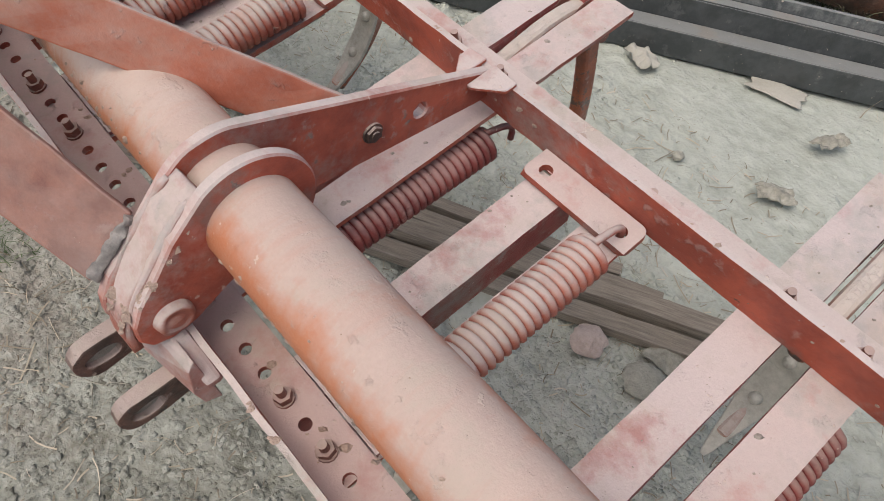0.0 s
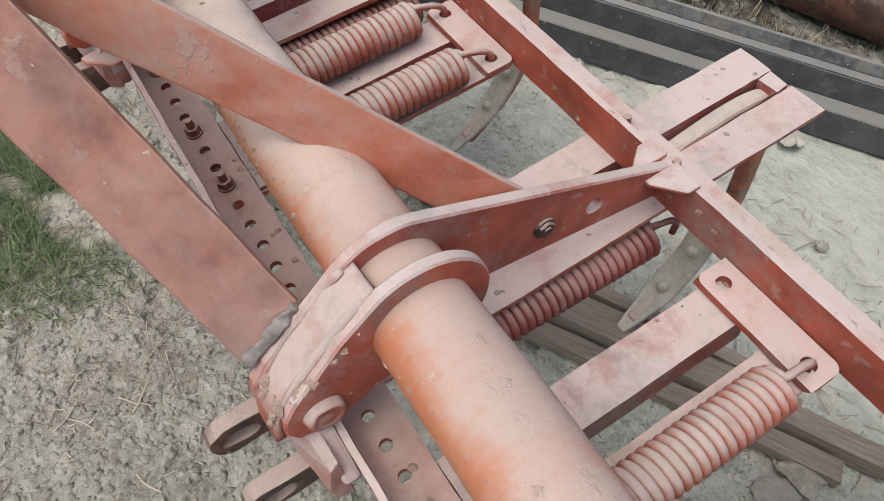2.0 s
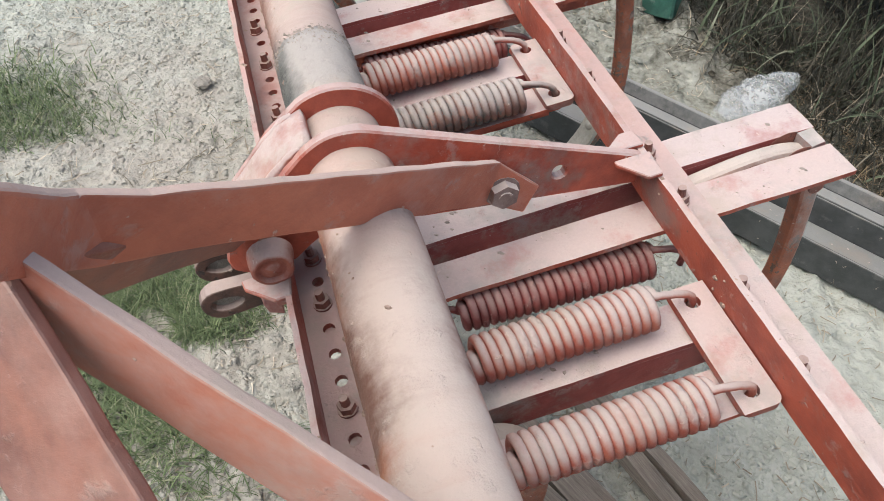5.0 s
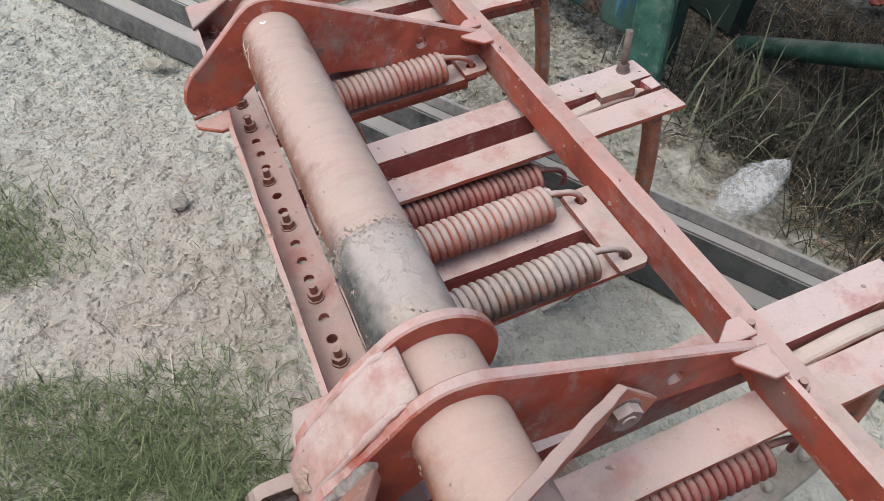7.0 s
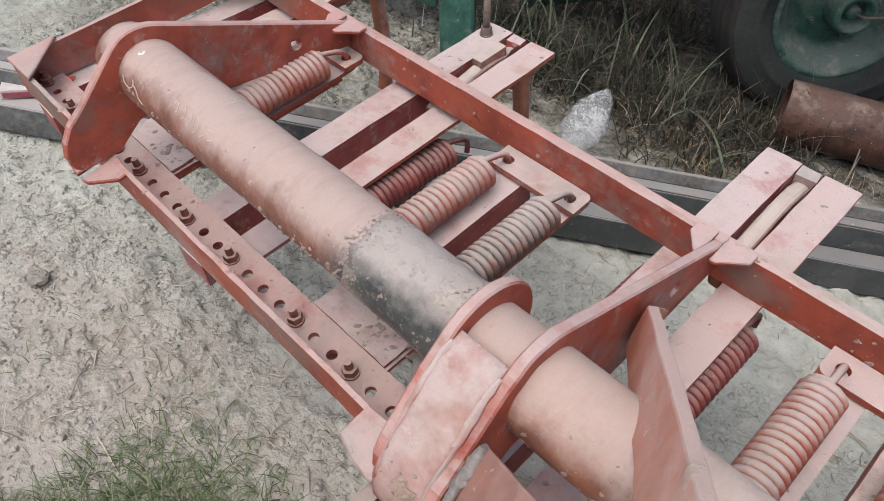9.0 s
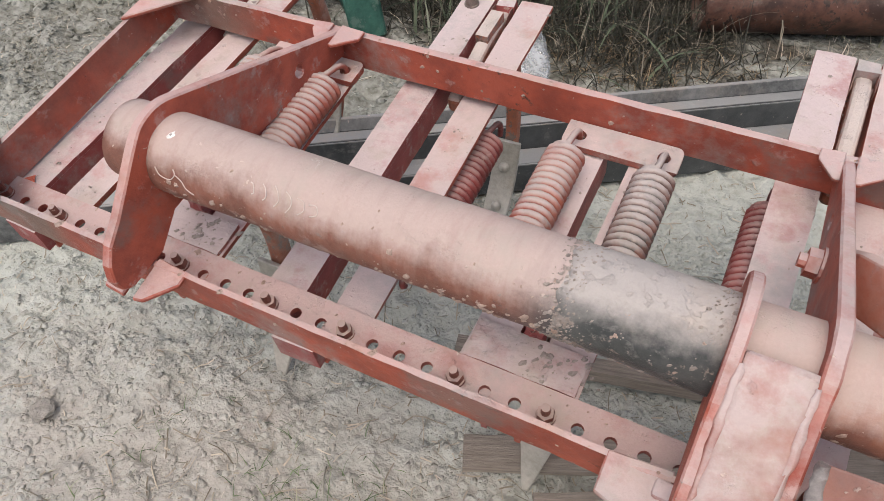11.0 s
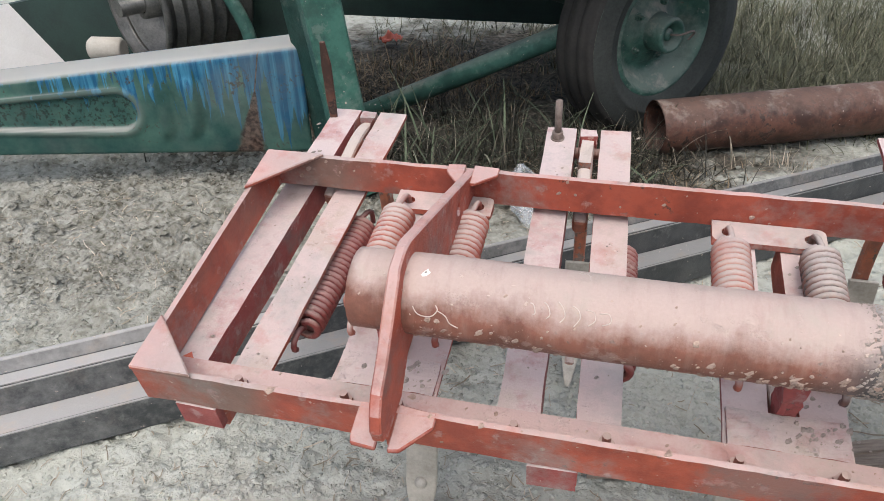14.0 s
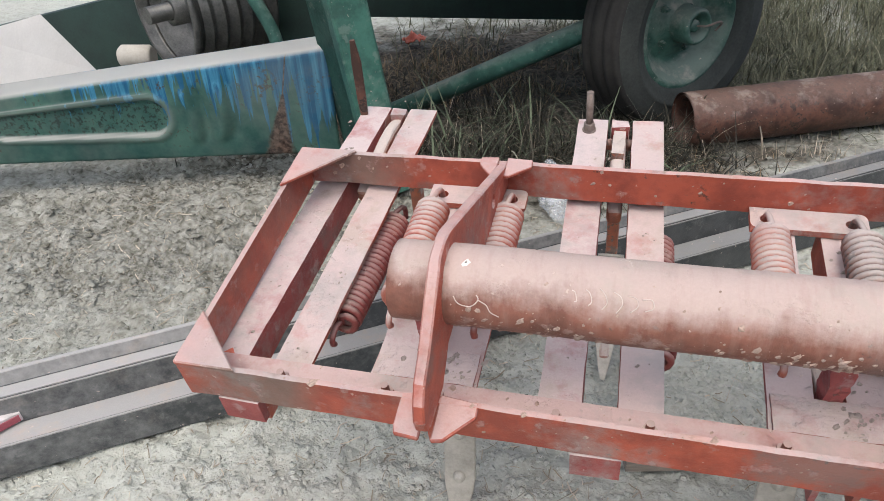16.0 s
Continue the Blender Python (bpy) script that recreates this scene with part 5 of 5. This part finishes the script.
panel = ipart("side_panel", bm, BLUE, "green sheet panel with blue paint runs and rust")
bm = bmesh.new()
box(-0.046, 0.046, -0.03, 0.03, 0, 1.0, bm)
bmesh.ops.transform(bm, matrix=Matrix.Translation((-1.282, 1.15, 0.0)) @ pose(0, 0, 0, 0, -7.2, 38.4), verts=bm.verts)
ipart("post", dented(soften(bm, 0.006), 0.03, 0.001), POSTGREEN, "faded green box-section post")
bm = bmesh.new()
bm.faces.new([bm.verts.new(p) for p in ((-1.432, 1.222, 0.07), (-1.322, 1.128, 0.03), (-1.434, 1.128, 0.93), (-1.544, 1.222, 0.93))])
bmesh.ops.solidify(bm, geom=bm.faces[:], thickness=0.010)
ipart("side_plate", soften(bm, 0.002), GREEN, "dark green plate between panel and post")
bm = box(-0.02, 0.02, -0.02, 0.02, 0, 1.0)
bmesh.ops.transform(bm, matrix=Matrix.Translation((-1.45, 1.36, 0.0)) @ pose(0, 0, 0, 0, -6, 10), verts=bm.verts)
ipart("rear_post", soften(bm, 0.004), SHADEGREEN)
bm = tube([(-1.46, 1.65, 0.010), (-0.80, 1.70, 0.300), (-0.70, 1.71, 0.344)], 0.032, 14)
ipart("drawbar", bm, GREEN, "green round drawbar")
prof = [(0.028, 0.02), (0.045, 0.02), (0.048, 0.12), (0.158, 0.12), (0.170, 0.0), (0.185, 0.0), (0.188, 0.012)]
for i in range(6):
    z = 0.014 + i * 0.044
    prof += [(0.186, z), (0.166, z + 0.016), (0.166, z + 0.024), (0.186, z + 0.040)]
bm = lathe(prof + [(0.18, 0.285), (0.03, 0.285)], 56)
bmesh.ops.transform(bm, matrix=Matrix.Translation((-2.04, 1.40, 0.405)) @ pose(0, 0, 0, 0, 90, 0), verts=bm.verts)
bmesh.ops.rotate(bm, cent=(-2.04, 1.40, 0.405), matrix=Matrix.Rotation(radians(60), 3, "Z"), verts=bm.verts)
ipart("pulley", bm, GREYCAST, "large grey grooved pulley")
bm = tube([(-2.065, 1.357, 0.405), (-1.88, 1.675, 0.405)], 0.026, 14)
ipart("shaft", bm, GREYCAST)
bm = tube([(-2.215, 1.375, 0.275), (-2.205, 1.378, 0.275), (-2.125, 1.40, 0.27), (-2.115, 1.402, 0.27)], [0.026, 0.036, 0.036, 0.028], 18)
ipart("roller", bm, CARD, "small pale roller")
bm = tube(smooth_path([(-1.80, 1.42, 0.62), (-1.76, 1.42, 0.48), (-1.70, 1.42, 0.34), (-1.69, 1.42, 0.2)], 5), 0.02, 12)
ipart("curved_strut", bm, GREEN)
bm = bmesh.new()
quad = [(-2.199, 1.25, 0.267), (-2.483, 1.40, 0.394), (-2.80, 1.40, 0.322), (-2.60, 1.25, 0.205)]
bm.faces.new([bm.verts.new(p) for p in quad])
bmesh.ops.solidify(bm, geom=bm.faces[:], thickness=0.006)
ipart("hood", soften(bm, 0.001), WHITE, "pale dusty sheet-metal hood")
# wall whose near-black colour stands for the shaded space behind the hood
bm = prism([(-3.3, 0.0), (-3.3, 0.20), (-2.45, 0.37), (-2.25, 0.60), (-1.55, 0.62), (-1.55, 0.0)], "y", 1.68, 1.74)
ipart("inner_wall", bm, SHADEGREEN, "inner wall coloured near-black green for the shaded interior")
# unseen open box added above the wheel to keep sky light off the soil
bm = prism([(-1.52, 0.55), (-0.32, 0.55), (-0.14, 1.10), (-1.72, 1.10)], "y", 1.46, 2.20)
bmesh.ops.inset_region(bm, faces=[f for f in bm.faces if f.calc_center_median().z > 1.09], thickness=0.03, depth=0.0)
for v in [v for f in bm.faces if len(f.verts) == 4 and abs(f.calc_center_median().z - 1.10) < 1e-4 and f.calc_area() > 0.4 for v in f.verts]:
    v.co.z -= 0.35
    v.co.x *= 0.96
hopper = ipart("hopper", soften(bm, 0.004), GREEN, "dusty dark green box added out of view to shade the wheel")
for x in (-1.30, -0.92, -0.54):
    ipart("rib", soften(box(x - 0.015, x + 0.015, 1.438, 1.4595, 0.57, 1.08), 0.003), GREEN, "", hopper)
for y in (1.448, 2.2005):
    ipart("rim", soften(box(-1.74, -0.12, y - 0.0115, y + 0.012, 1.10, 1.135), 0.004), GREEN, "", hopper)
ipart("hopper_bracket", soften(box(-1.44, -1.36, 1.36, 1.459, 0.66, 0.76), 0.004), GREEN, "", hopper)
# added rail on two stands: a dark strip standing in for underside shade
shade_rail = ipart("chassis_rail", soften(box(-2.0, -0.50, 2.30, 2.38, 0.15, 0.26), 0.006), SHADEGREEN, "near-black rail added as the dark strip of shade under the implement")
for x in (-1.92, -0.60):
    ipart("stand", soften(box(x - 0.03, x + 0.03, 2.31, 2.37, -0.01, 0.1495), 0.004), SHADEGREEN, "", shade_rail)
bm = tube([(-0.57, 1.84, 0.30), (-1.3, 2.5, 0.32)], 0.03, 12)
ipart("axle", bm, SHADEGREEN)
# added prop from the axle up to the unseen shading box
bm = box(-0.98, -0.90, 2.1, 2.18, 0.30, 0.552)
ipart("axle_bracket", soften(bm, 0.006), SHADEGREEN)

# ---- loose things on the ground ----
TWIGS = ((-0.33, 0.66, 0.12, 20), (-0.17, 0.42, 0.13, 70), (-0.70, 0.06, 0.12, -60), (-0.87, 0.02, 0.10, 15), (0.62, 0.93, 0.12, -30), (-0.86, -0.13, 0.12, 140), (-1.32, -0.02, 0.11, 60), (0.05, -0.08, 0.12, 35))

def plank(x0, y0, x1, y1, w, t, z=0.0, label="weathered grey wooden plank lying on the earth"):
    a, b = Vector((x0, y0, 0)), Vector((x1, y1, 0))
    ln, ang = (b - a).length, math.degrees(math.atan2(y1 - y0, x1 - x0))
    bm = box(0, ln, -w / 2, w / 2, 0, t)
    bmesh.ops.subdivide_edges(bm, edges=[e for e in bm.edges if e.calc_length() > 0.3], cuts=14, use_grid_fill=True)
    worn(bm, 0.004, 9, x0 * 7)
    ob = mesh_object("plank", bm, WOOD)
    ob.matrix_world = Matrix.Translation((x0, y0, z)) @ pose(0, 0, 0, 0, 0, ang)
    return tagged(ob, label, "plank", "planks under the cultivator")


plank(-0.62, 0.325, 0.10, 0.505, 0.027, 0.024)
plank(-0.32, 0.408, 0.10, 0.548, 0.021, 0.026)
plank(-0.53, 0.160, 0.10, 0.440, 0.052, 0.012, 0.0, "wide dusty grey wooden board half sunk in the earth")
plank(-0.405, 0.125, 0.02, 0.350, 0.044, 0.014, 0.0, "dusty grey wooden plank with a split end on the earth")
plank(0.07, 0.365, 0.60, 0.672, 0.034, 0.018)
plank(0.05, 0.405, 0.63, 0.745, 0.036, 0.030, 0.0, "pale dusty wooden slat raised on its edge")
plank(0.06, 0.462, 0.50, 0.700, 0.026, 0.020)
plank(0.07, 0.512, 0.42, 0.690, 0.024, 0.022)


def lump(name, x, y, r, mat, label, cat, squash=0.7, z=0.0):
    bm = bmesh.new()
    bmesh.ops.create_icosphere(bm, subdivisions=3, radius=r)
    for v in bm.verts:
        p = v.co.normalized()
        v.co *= 1 + 0.28 * noise.noise(p * 1.7 + Vector((x * 9, y * 9, 0))) + 0.08 * noise.noise(p * 5 + Vector((x, y, 3)))
        v.co.z *= squash
    ob = part(name, bm, mat, None)
    ob.location = (x, y, z + r * squash * 0.7)
    return tagged(ob, label, cat)


lump("stone", 0.475, 0.545, 0.028, PINKSTONE, "pale pinkish rounded stone on the earth", "stone")
lump("stone", 0.575, 0.565, 0.034, STONE, "flat grey stone lying on the earth", "stone", 0.22)
lump("clod", -1.13, -0.06, 0.019, CLOD, "small grey clod on bare earth", "clod", 0.4)
lump("clod", 0.30, 1.02, 0.012, STONE, "small pale pebble on bare earth", "clod")


def sheet(name, x, y, w, h, ang, mat, label, cat, curl=0.01, z=0.001, n=18):
    bm = bmesh.new()
    bmesh.ops.create_grid(bm, x_segments=n, y_segments=n, size=0.5)
    for v in bm.verts:
        p = Vector((v.co.x * w, v.co.y * h, 0))
        edge = 1 + 0.22 * noise.noise(Vector((v.co.x * 3 + x * 5, v.co.y * 3 + y * 5, 0))) + 0.10 * noise.noise(Vector((v.co.x * 13 + x, v.co.y * 13, y)))
        v.co = Vector((p.x * edge, p.y * edge, curl * (1 + noise.noise(Vector((p.x * 28 + x, p.y * 28 + y, 0.3))) + 0.6 * noise.noise(Vector((p.x * 75 + x, p.y * 75 + y, 0.3))))))
    bmesh.ops.solidify(bm, geom=bm.faces[:], thickness=0.0015)
    ob = part(name, bm, mat, None, smooth=True)
    ob.matrix_world = Matrix.Translation((x, y, z)) @ pose(0, 0, 0, 0, 0, ang)
    return tagged(ob, label, cat)


sheet("card_scrap", 0.30, 1.395, 0.12, 0.06, 15, CARD, "flat grey scrap of card on the earth", "card", 0.0015)
sheet("rag", 0.06, 1.20, 0.07, 0.05, -20, CARD, "crumpled pale rag beside the channel", "rag", 0.018)
sheet("dry_leaf", 0.48, 1.09, 0.075, 0.04, 40, LEAFDRY, "dry pale leaf scrap on the earth", "leaf", 0.012)
sheet("dry_leaf", 0.47, 1.32, 0.085, 0.035, 70, LEAFDRY, "dry grey crumpled leaf on the earth", "leaf", 0.015)
sheet("dry_leaf", 0.57, 0.62, 0.06, 0.04, 10, LEAFDRY, "dry pale leaf beside a stone", "leaf", 0.008)
sheet("dry_leaf", -1.665, -0.025, 0.08, 0.035, 60, LEAFDRY, "dry pale leaf on bare earth", "leaf", 0.012)
sheet("plastic_scrap", -1.60, 2.42, 0.09, 0.06, 30, REDPLASTIC, "crumpled red plastic scrap on soil", "plastic scrap", 0.03)
bm = bmesh.new()
rings = []
for i in range(37):
    f = i / 36
    wide = 0.056 * math.sin(math.pi * min(1.0, f * 0.93 + 0.07)) ** 0.6 * (1 - 0.35 * f)
    tall = 0.030 * math.sin(math.pi * min(1.0, f * 0.9 + 0.1)) ** 0.7
    one = []
    for k in range(28):
        a = 2 * math.pi * k / 28
        p = Vector((f * 6, math.cos(a) * 2.2, math.sin(a) * 2.2))
        fold = 1 + 0.45 * noise.noise(p) + 0.30 * abs(noise.noise(p * 2.3)) - 0.22 * abs(noise.noise(p * 4.7))
        one.append(bm.verts.new((0.27 * f - 0.135, wide * math.cos(a) * fold, max(0.001, tall * (1 + math.sin(a) * fold) + 0.05 * f ** 3))))
    rings.append(one)
for p, q in zip(rings, rings[1:]):
    for k in range(28):
        bm.faces.new((p[k], p[(k + 1) % 28], q[(k + 1) % 28], q[k]))
ob = part("plastic_bag", bm, BAG, None, smooth=True)
ob.matrix_world = Matrix.Translation((-0.838, 1.165, 0.004)) @ pose(0, 0, 0, 0, 0, 108)
tagged(ob, "crumpled clear plastic bag lying by dry grass", "plastic bag")

bm = soften(box(-0.038, 0.038, -0.027, 0.027, 0, 0.019), 0.004, 2)
bmesh.ops.subdivide_edges(bm, edges=[e for e in bm.edges if e.calc_length() > 0.02], cuts=4, use_grid_fill=True)
packet = new("packet")
packet.matrix_world = Matrix.Translation((-1.645, 0.135, 0.0655)) @ pose(0, 0, 0, 0, 0, 62)
tagged(packet, "crushed pale paper packet lying on a steel channel", "packet")
part("wrapper", worn(bm, 0.003, 40), CARDWHITE, packet)
part("side_strip", soften(box(-0.033, 0.033, -0.0305, -0.0282, 0.003, 0.015)), CARDRED, packet, "dull crimson printed side")

def twig(x, y, length, ang):
    """A thin dry stalk with a few side shoots, lying on the earth."""
    rng = random.Random(int(x * 1000 + y * 77))
    bm = bmesh.new()

    def shoot(px, py, a, ln, r, depth):
        pts = []
        for i in range(7):
            pts.append((px, py, height(px, py) - 0.012 + r * 1.6 + (0.006 * math.sin(i) if depth == 0 else 0.004)))
            if depth == 0 and i in (2, 3, 5):
                shoot(px, py, a + rng.choice((-1, 1)) * rng.uniform(0.5, 1.0), ln * rng.uniform(0.25, 0.45), r * 0.7, 1)
            a += rng.uniform(-0.25, 0.25)
            px, py = px + math.cos(a) * ln / 6, py + math.sin(a) * ln / 6
        tube(pts, [r * (1 - 0.1 * i) for i in range(7)], 6, bm)
    shoot(x, y, radians(ang), length, 0.0014, 0)
    return tagged(mesh_object("dry_twig", bm, LEAFDRY), "thin dry branching twig on bare earth", "twig", "dry twigs on the ground")


for x, y, ln, ang in TWIGS:
    twig(x, y, ln, ang)

# ---- grass and litter ----
def blades(name, count, place, length, width, mat, label, cat, lean=0.6, segs=3, start=0.3):
    rng = random.Random(len(name) * 7 + count)
    verts, faces = [], []
    for _ in range(count):
        x, y = place(rng)
        ln = length * rng.uniform(0.45, 1.25)
        a = rng.uniform(0, 2 * math.pi)
        bend, lay = rng.uniform(0.1, 1.0) * lean, rng.uniform(0, start)
        w = width * rng.uniform(0.6, 1.3)
        dx, dy = math.cos(a), math.sin(a)
        z = height(x, y) - 0.014
        up, out = 0.0, 0.0
        base = len(verts)
        for s in range(segs + 1):
            f = s / segs
            ww = w * (1 - f * 0.85) / 2
            verts.append((x + dx * out - dy * ww, y + dy * out + dx * ww, z + up))
            verts.append((x + dx * out + dy * ww, y + dy * out - dx * ww, z + up))
            tilt = lay + bend * (0.2 + 1.3 * f)
            up += ln / segs * math.cos(min(tilt, 1.9))
            out += ln / segs * math.sin(min(tilt, 1.9))
        for s in range(segs):
            k = base + 2 * s
            faces.append((k, k + 1, k + 3, k + 2))
    me = bpy.data.meshes.new(name)
    me.from_pydata(verts, [], faces)
    me.materials.append(mat)
    return tagged(new(name, me), label, cat, kind="stuff")


def patch(cx, cy, rx, ry, bald=-0.25):
    def place(rng):
        while True:
            x, y = rng.gauss(cx, rx), rng.gauss(cy, ry)
            if noise.noise(Vector((x * 4, y * 4, 5))) > bald and abs(x - cx) < 2.4 * rx and abs(y - cy) < 2.4 * ry:
                return x, y
    return place


blades("green_grass", 9000, patch(-0.46, -0.18, 0.12, 0.09, -0.15), 0.045, 0.0022, GRASS, "low green grass tufts on the earth", "grass", 2.3, 4, 0.9)
blades("green_grass", 700, patch(-0.74, -0.16, 0.14, 0.12), 0.03, 0.0018, GRASS, "sparse green grass between dry stalks", "grass", 1.6, 3, 0.9)
blades("green_grass", 3600, patch(-0.80, -0.36, 0.2, 0.075, -0.05), 0.04, 0.0018, GRASS, "low green grass along bare earth", "grass", 2.2, 4, 0.9)
blades("green_grass", 1501, patch(-1.12, -0.44, 0.09, 0.07), 0.05, 0.0028, GRASS, "small green grass tuft on bare earth", "grass", 2.2, 4, 0.8)
blades("dry_grass", 5200, patch(-0.90, 1.55, 0.26, 0.17), 0.15, 0.0042, HAYSHADE, "tangled dry grass and weeds", "dry grass", 2.0, 5, 1.5)
blades("dry_grass", 6000, patch(0.05, 2.3, 0.32, 0.22), 0.11, 0.004, FIELD, "dense dry grass between wheel and pipe", "dry grass", 1.9, 4, 1.4)
blades("dry_grass", 9001, patch(0.55, 2.5, 0.42, 0.3), 0.11, 0.004, FIELD, "dense dry grass beyond the pipe", "dry grass", 1.9, 4, 1.4)
blades("dry_grass", 8002, patch(0.15, 2.85, 0.35, 0.5, -1.0), 0.10, 0.004, FIELD, "dense dry grass behind the wheel", "dry grass", 1.9, 4, 1.4)
blades("brown_straw", 2600, patch(-1.25, 2.1, 0.3, 0.22), 0.09, 0.004, BROWNSTRAW, "brown straw trodden on bare soil", "straw", 2.2, 4, 1.55)
blades("dry_grass", 17000, patch(0.25, 2.7, 0.85, 0.45), 0.13, 0.0042, FIELD, "tangled dry grass behind the pipe", "dry grass", 1.8, 5, 1.5)
blades("brown_straw", 1300, patch(-0.72, 1.36, 0.2, 0.11), 0.06, 0.0026, BROWNSTRAW, "brown straw round a plastic bag", "straw", 2.0, 4, 1.55)
blades("dry_weeds", 1100, patch(-1.5, 1.75, 0.35, 0.25), 0.07, 0.0035, HAYSHADE, "low dry weeds on brown soil", "weeds", 2.0, 4, 1.5)
blades("broad_grass", 130, patch(-0.98, 1.42, 0.22, 0.12), 0.24, 0.008, BROAD, "long broad grass blades beside the drawbar", "grass", 1.5, 6, 0.7)
blades("dry_stems", 300, patch(-0.88, 1.5, 0.28, 0.16), 0.17, 0.0026, STRAW, "pale dry stems among dark weeds", "weeds", 1.9, 6, 1.2)
blades("dry_weeds", 700, patch(-0.05, 1.60, 0.4, 0.05), 0.055, 0.0024, STRAW, "small dry weeds along the pipe", "weeds", 1.0, 3, 0.8)


def litter(name, count, x0, x1, y0, y1):
    rng = random.Random(count)
    verts, faces = [], []
    for _ in range(count):
        x, y = rng.uniform(x0, x1), rng.uniform(y0, y1)
        if noise.noise(Vector((x * 3, y * 3, 6))) < rng.uniform(-0.6, 0.35):
            continue
        ln, w, a, b = rng.uniform(0.005, 0.022) * rng.choice((1, 1, 1, 1, 2.8)), rng.uniform(0.0009, 0.0022), rng.uniform(0, 6.28), rng.uniform(-0.18, 0.18)
        k = len(verts)
        for s in range(4):
            f = s / 3 - 0.5
            px = x + math.cos(a + b * f * 2) * ln * f
            py = y + math.sin(a + b * f * 2) * ln * f
            z = height(px, py) - 0.012 + 0.0025 + rng.uniform(0, 0.002)
            verts.append((px - math.sin(a) * w / 2, py + math.cos(a) * w / 2, z))
            verts.append((px + math.sin(a) * w / 2, py - math.cos(a) * w / 2, z + 0.001))
        for s in range(3):
            q = k + 2 * s
            faces.append((q, q + 1, q + 3, q + 2))
    me = bpy.data.meshes.new(name)
    me.from_pydata(verts, [], faces)
    me.materials.append(STRAW)
    return tagged(new(name, me), "scattered straw and dry litter", "litter", kind="stuff")


blades("dry_stalks", 1000, lambda rng: (rng.uniform(-2.3, 1.1), rng.uniform(-0.8, 1.15)), 0.055, 0.0014, STRAW, "thin dry stalks lying on the earth", "dry stalks", 2.2, 4, 1.55)
litter("straw_litter", 12000, -2.2, 1.2, -0.8, 1.15)


def crumbs(name, count, x0, x1, y0, y1, size):
    """Crumbs and small clods of dry earth, each a small uneven lump."""
    rng = random.Random(count + 5)
    verts, faces = [], []
    shape = ((1, 0, 0), (0, 1, 0), (-1, 0, 0), (0, -1, 0), (0, 0, 1), (0.6, 0.6, 0.6), (-0.6, 0.55, 0.5), (0.1, -0.7, 0.6))
    tri = ((0, 5, 4), (5, 1, 4), (1, 6, 4), (6, 2, 4), (2, 7, 4), (7, 0, 4), (0, 1, 5), (1, 2, 6), (2, 3, 7), (3, 0, 7))
    made = 0
    while made < count:
        x, y = rng.uniform(x0, x1), rng.uniform(y0, y1)
        if noise.noise(Vector((x * 2.2, y * 2.2, 8))) + 0.5 * noise.noise(Vector((x * 7, y * 7, 3))) < rng.uniform(-0.75, 0.3):
            continue
        made += 1
        r = size * rng.uniform(0.15, 1.0) ** 2.2 + 0.0016
        z = height(x, y) - 0.0125
        a = rng.uniform(0, 6.28)
        c, sn = math.cos(a), math.sin(a)
        k = len(verts)
        for px, py, pz in shape:
            j = rng.uniform(0.5, 1.4) * r
            verts.append((x + (px * c - py * sn) * j, y + (px * sn + py * c) * j, z + pz * j * 0.6))
        faces += [tuple(k + i for i in t) for t in tri]
    me = bpy.data.meshes.new(name)
    me.from_pydata(verts, [], faces)
    me.polygons.foreach_set("use_smooth", [True] * len(faces))
    me.materials.append(EARTH)
    return tagged(new(name, me), "dry earth crumbs and small clods", "earth crumbs", kind="stuff")


crumbs("crumbly_soil", 3800, -2.5, -0.95, 0.5, 1.45, 0.014)
crumbs("earth_crumbs", 60000, -2.1, 0.75, -0.75, 0.75, 0.0068)
crumbs("earth_crumbs", 2500, -2.4, 1.2, 0.75, 1.8, 0.007)
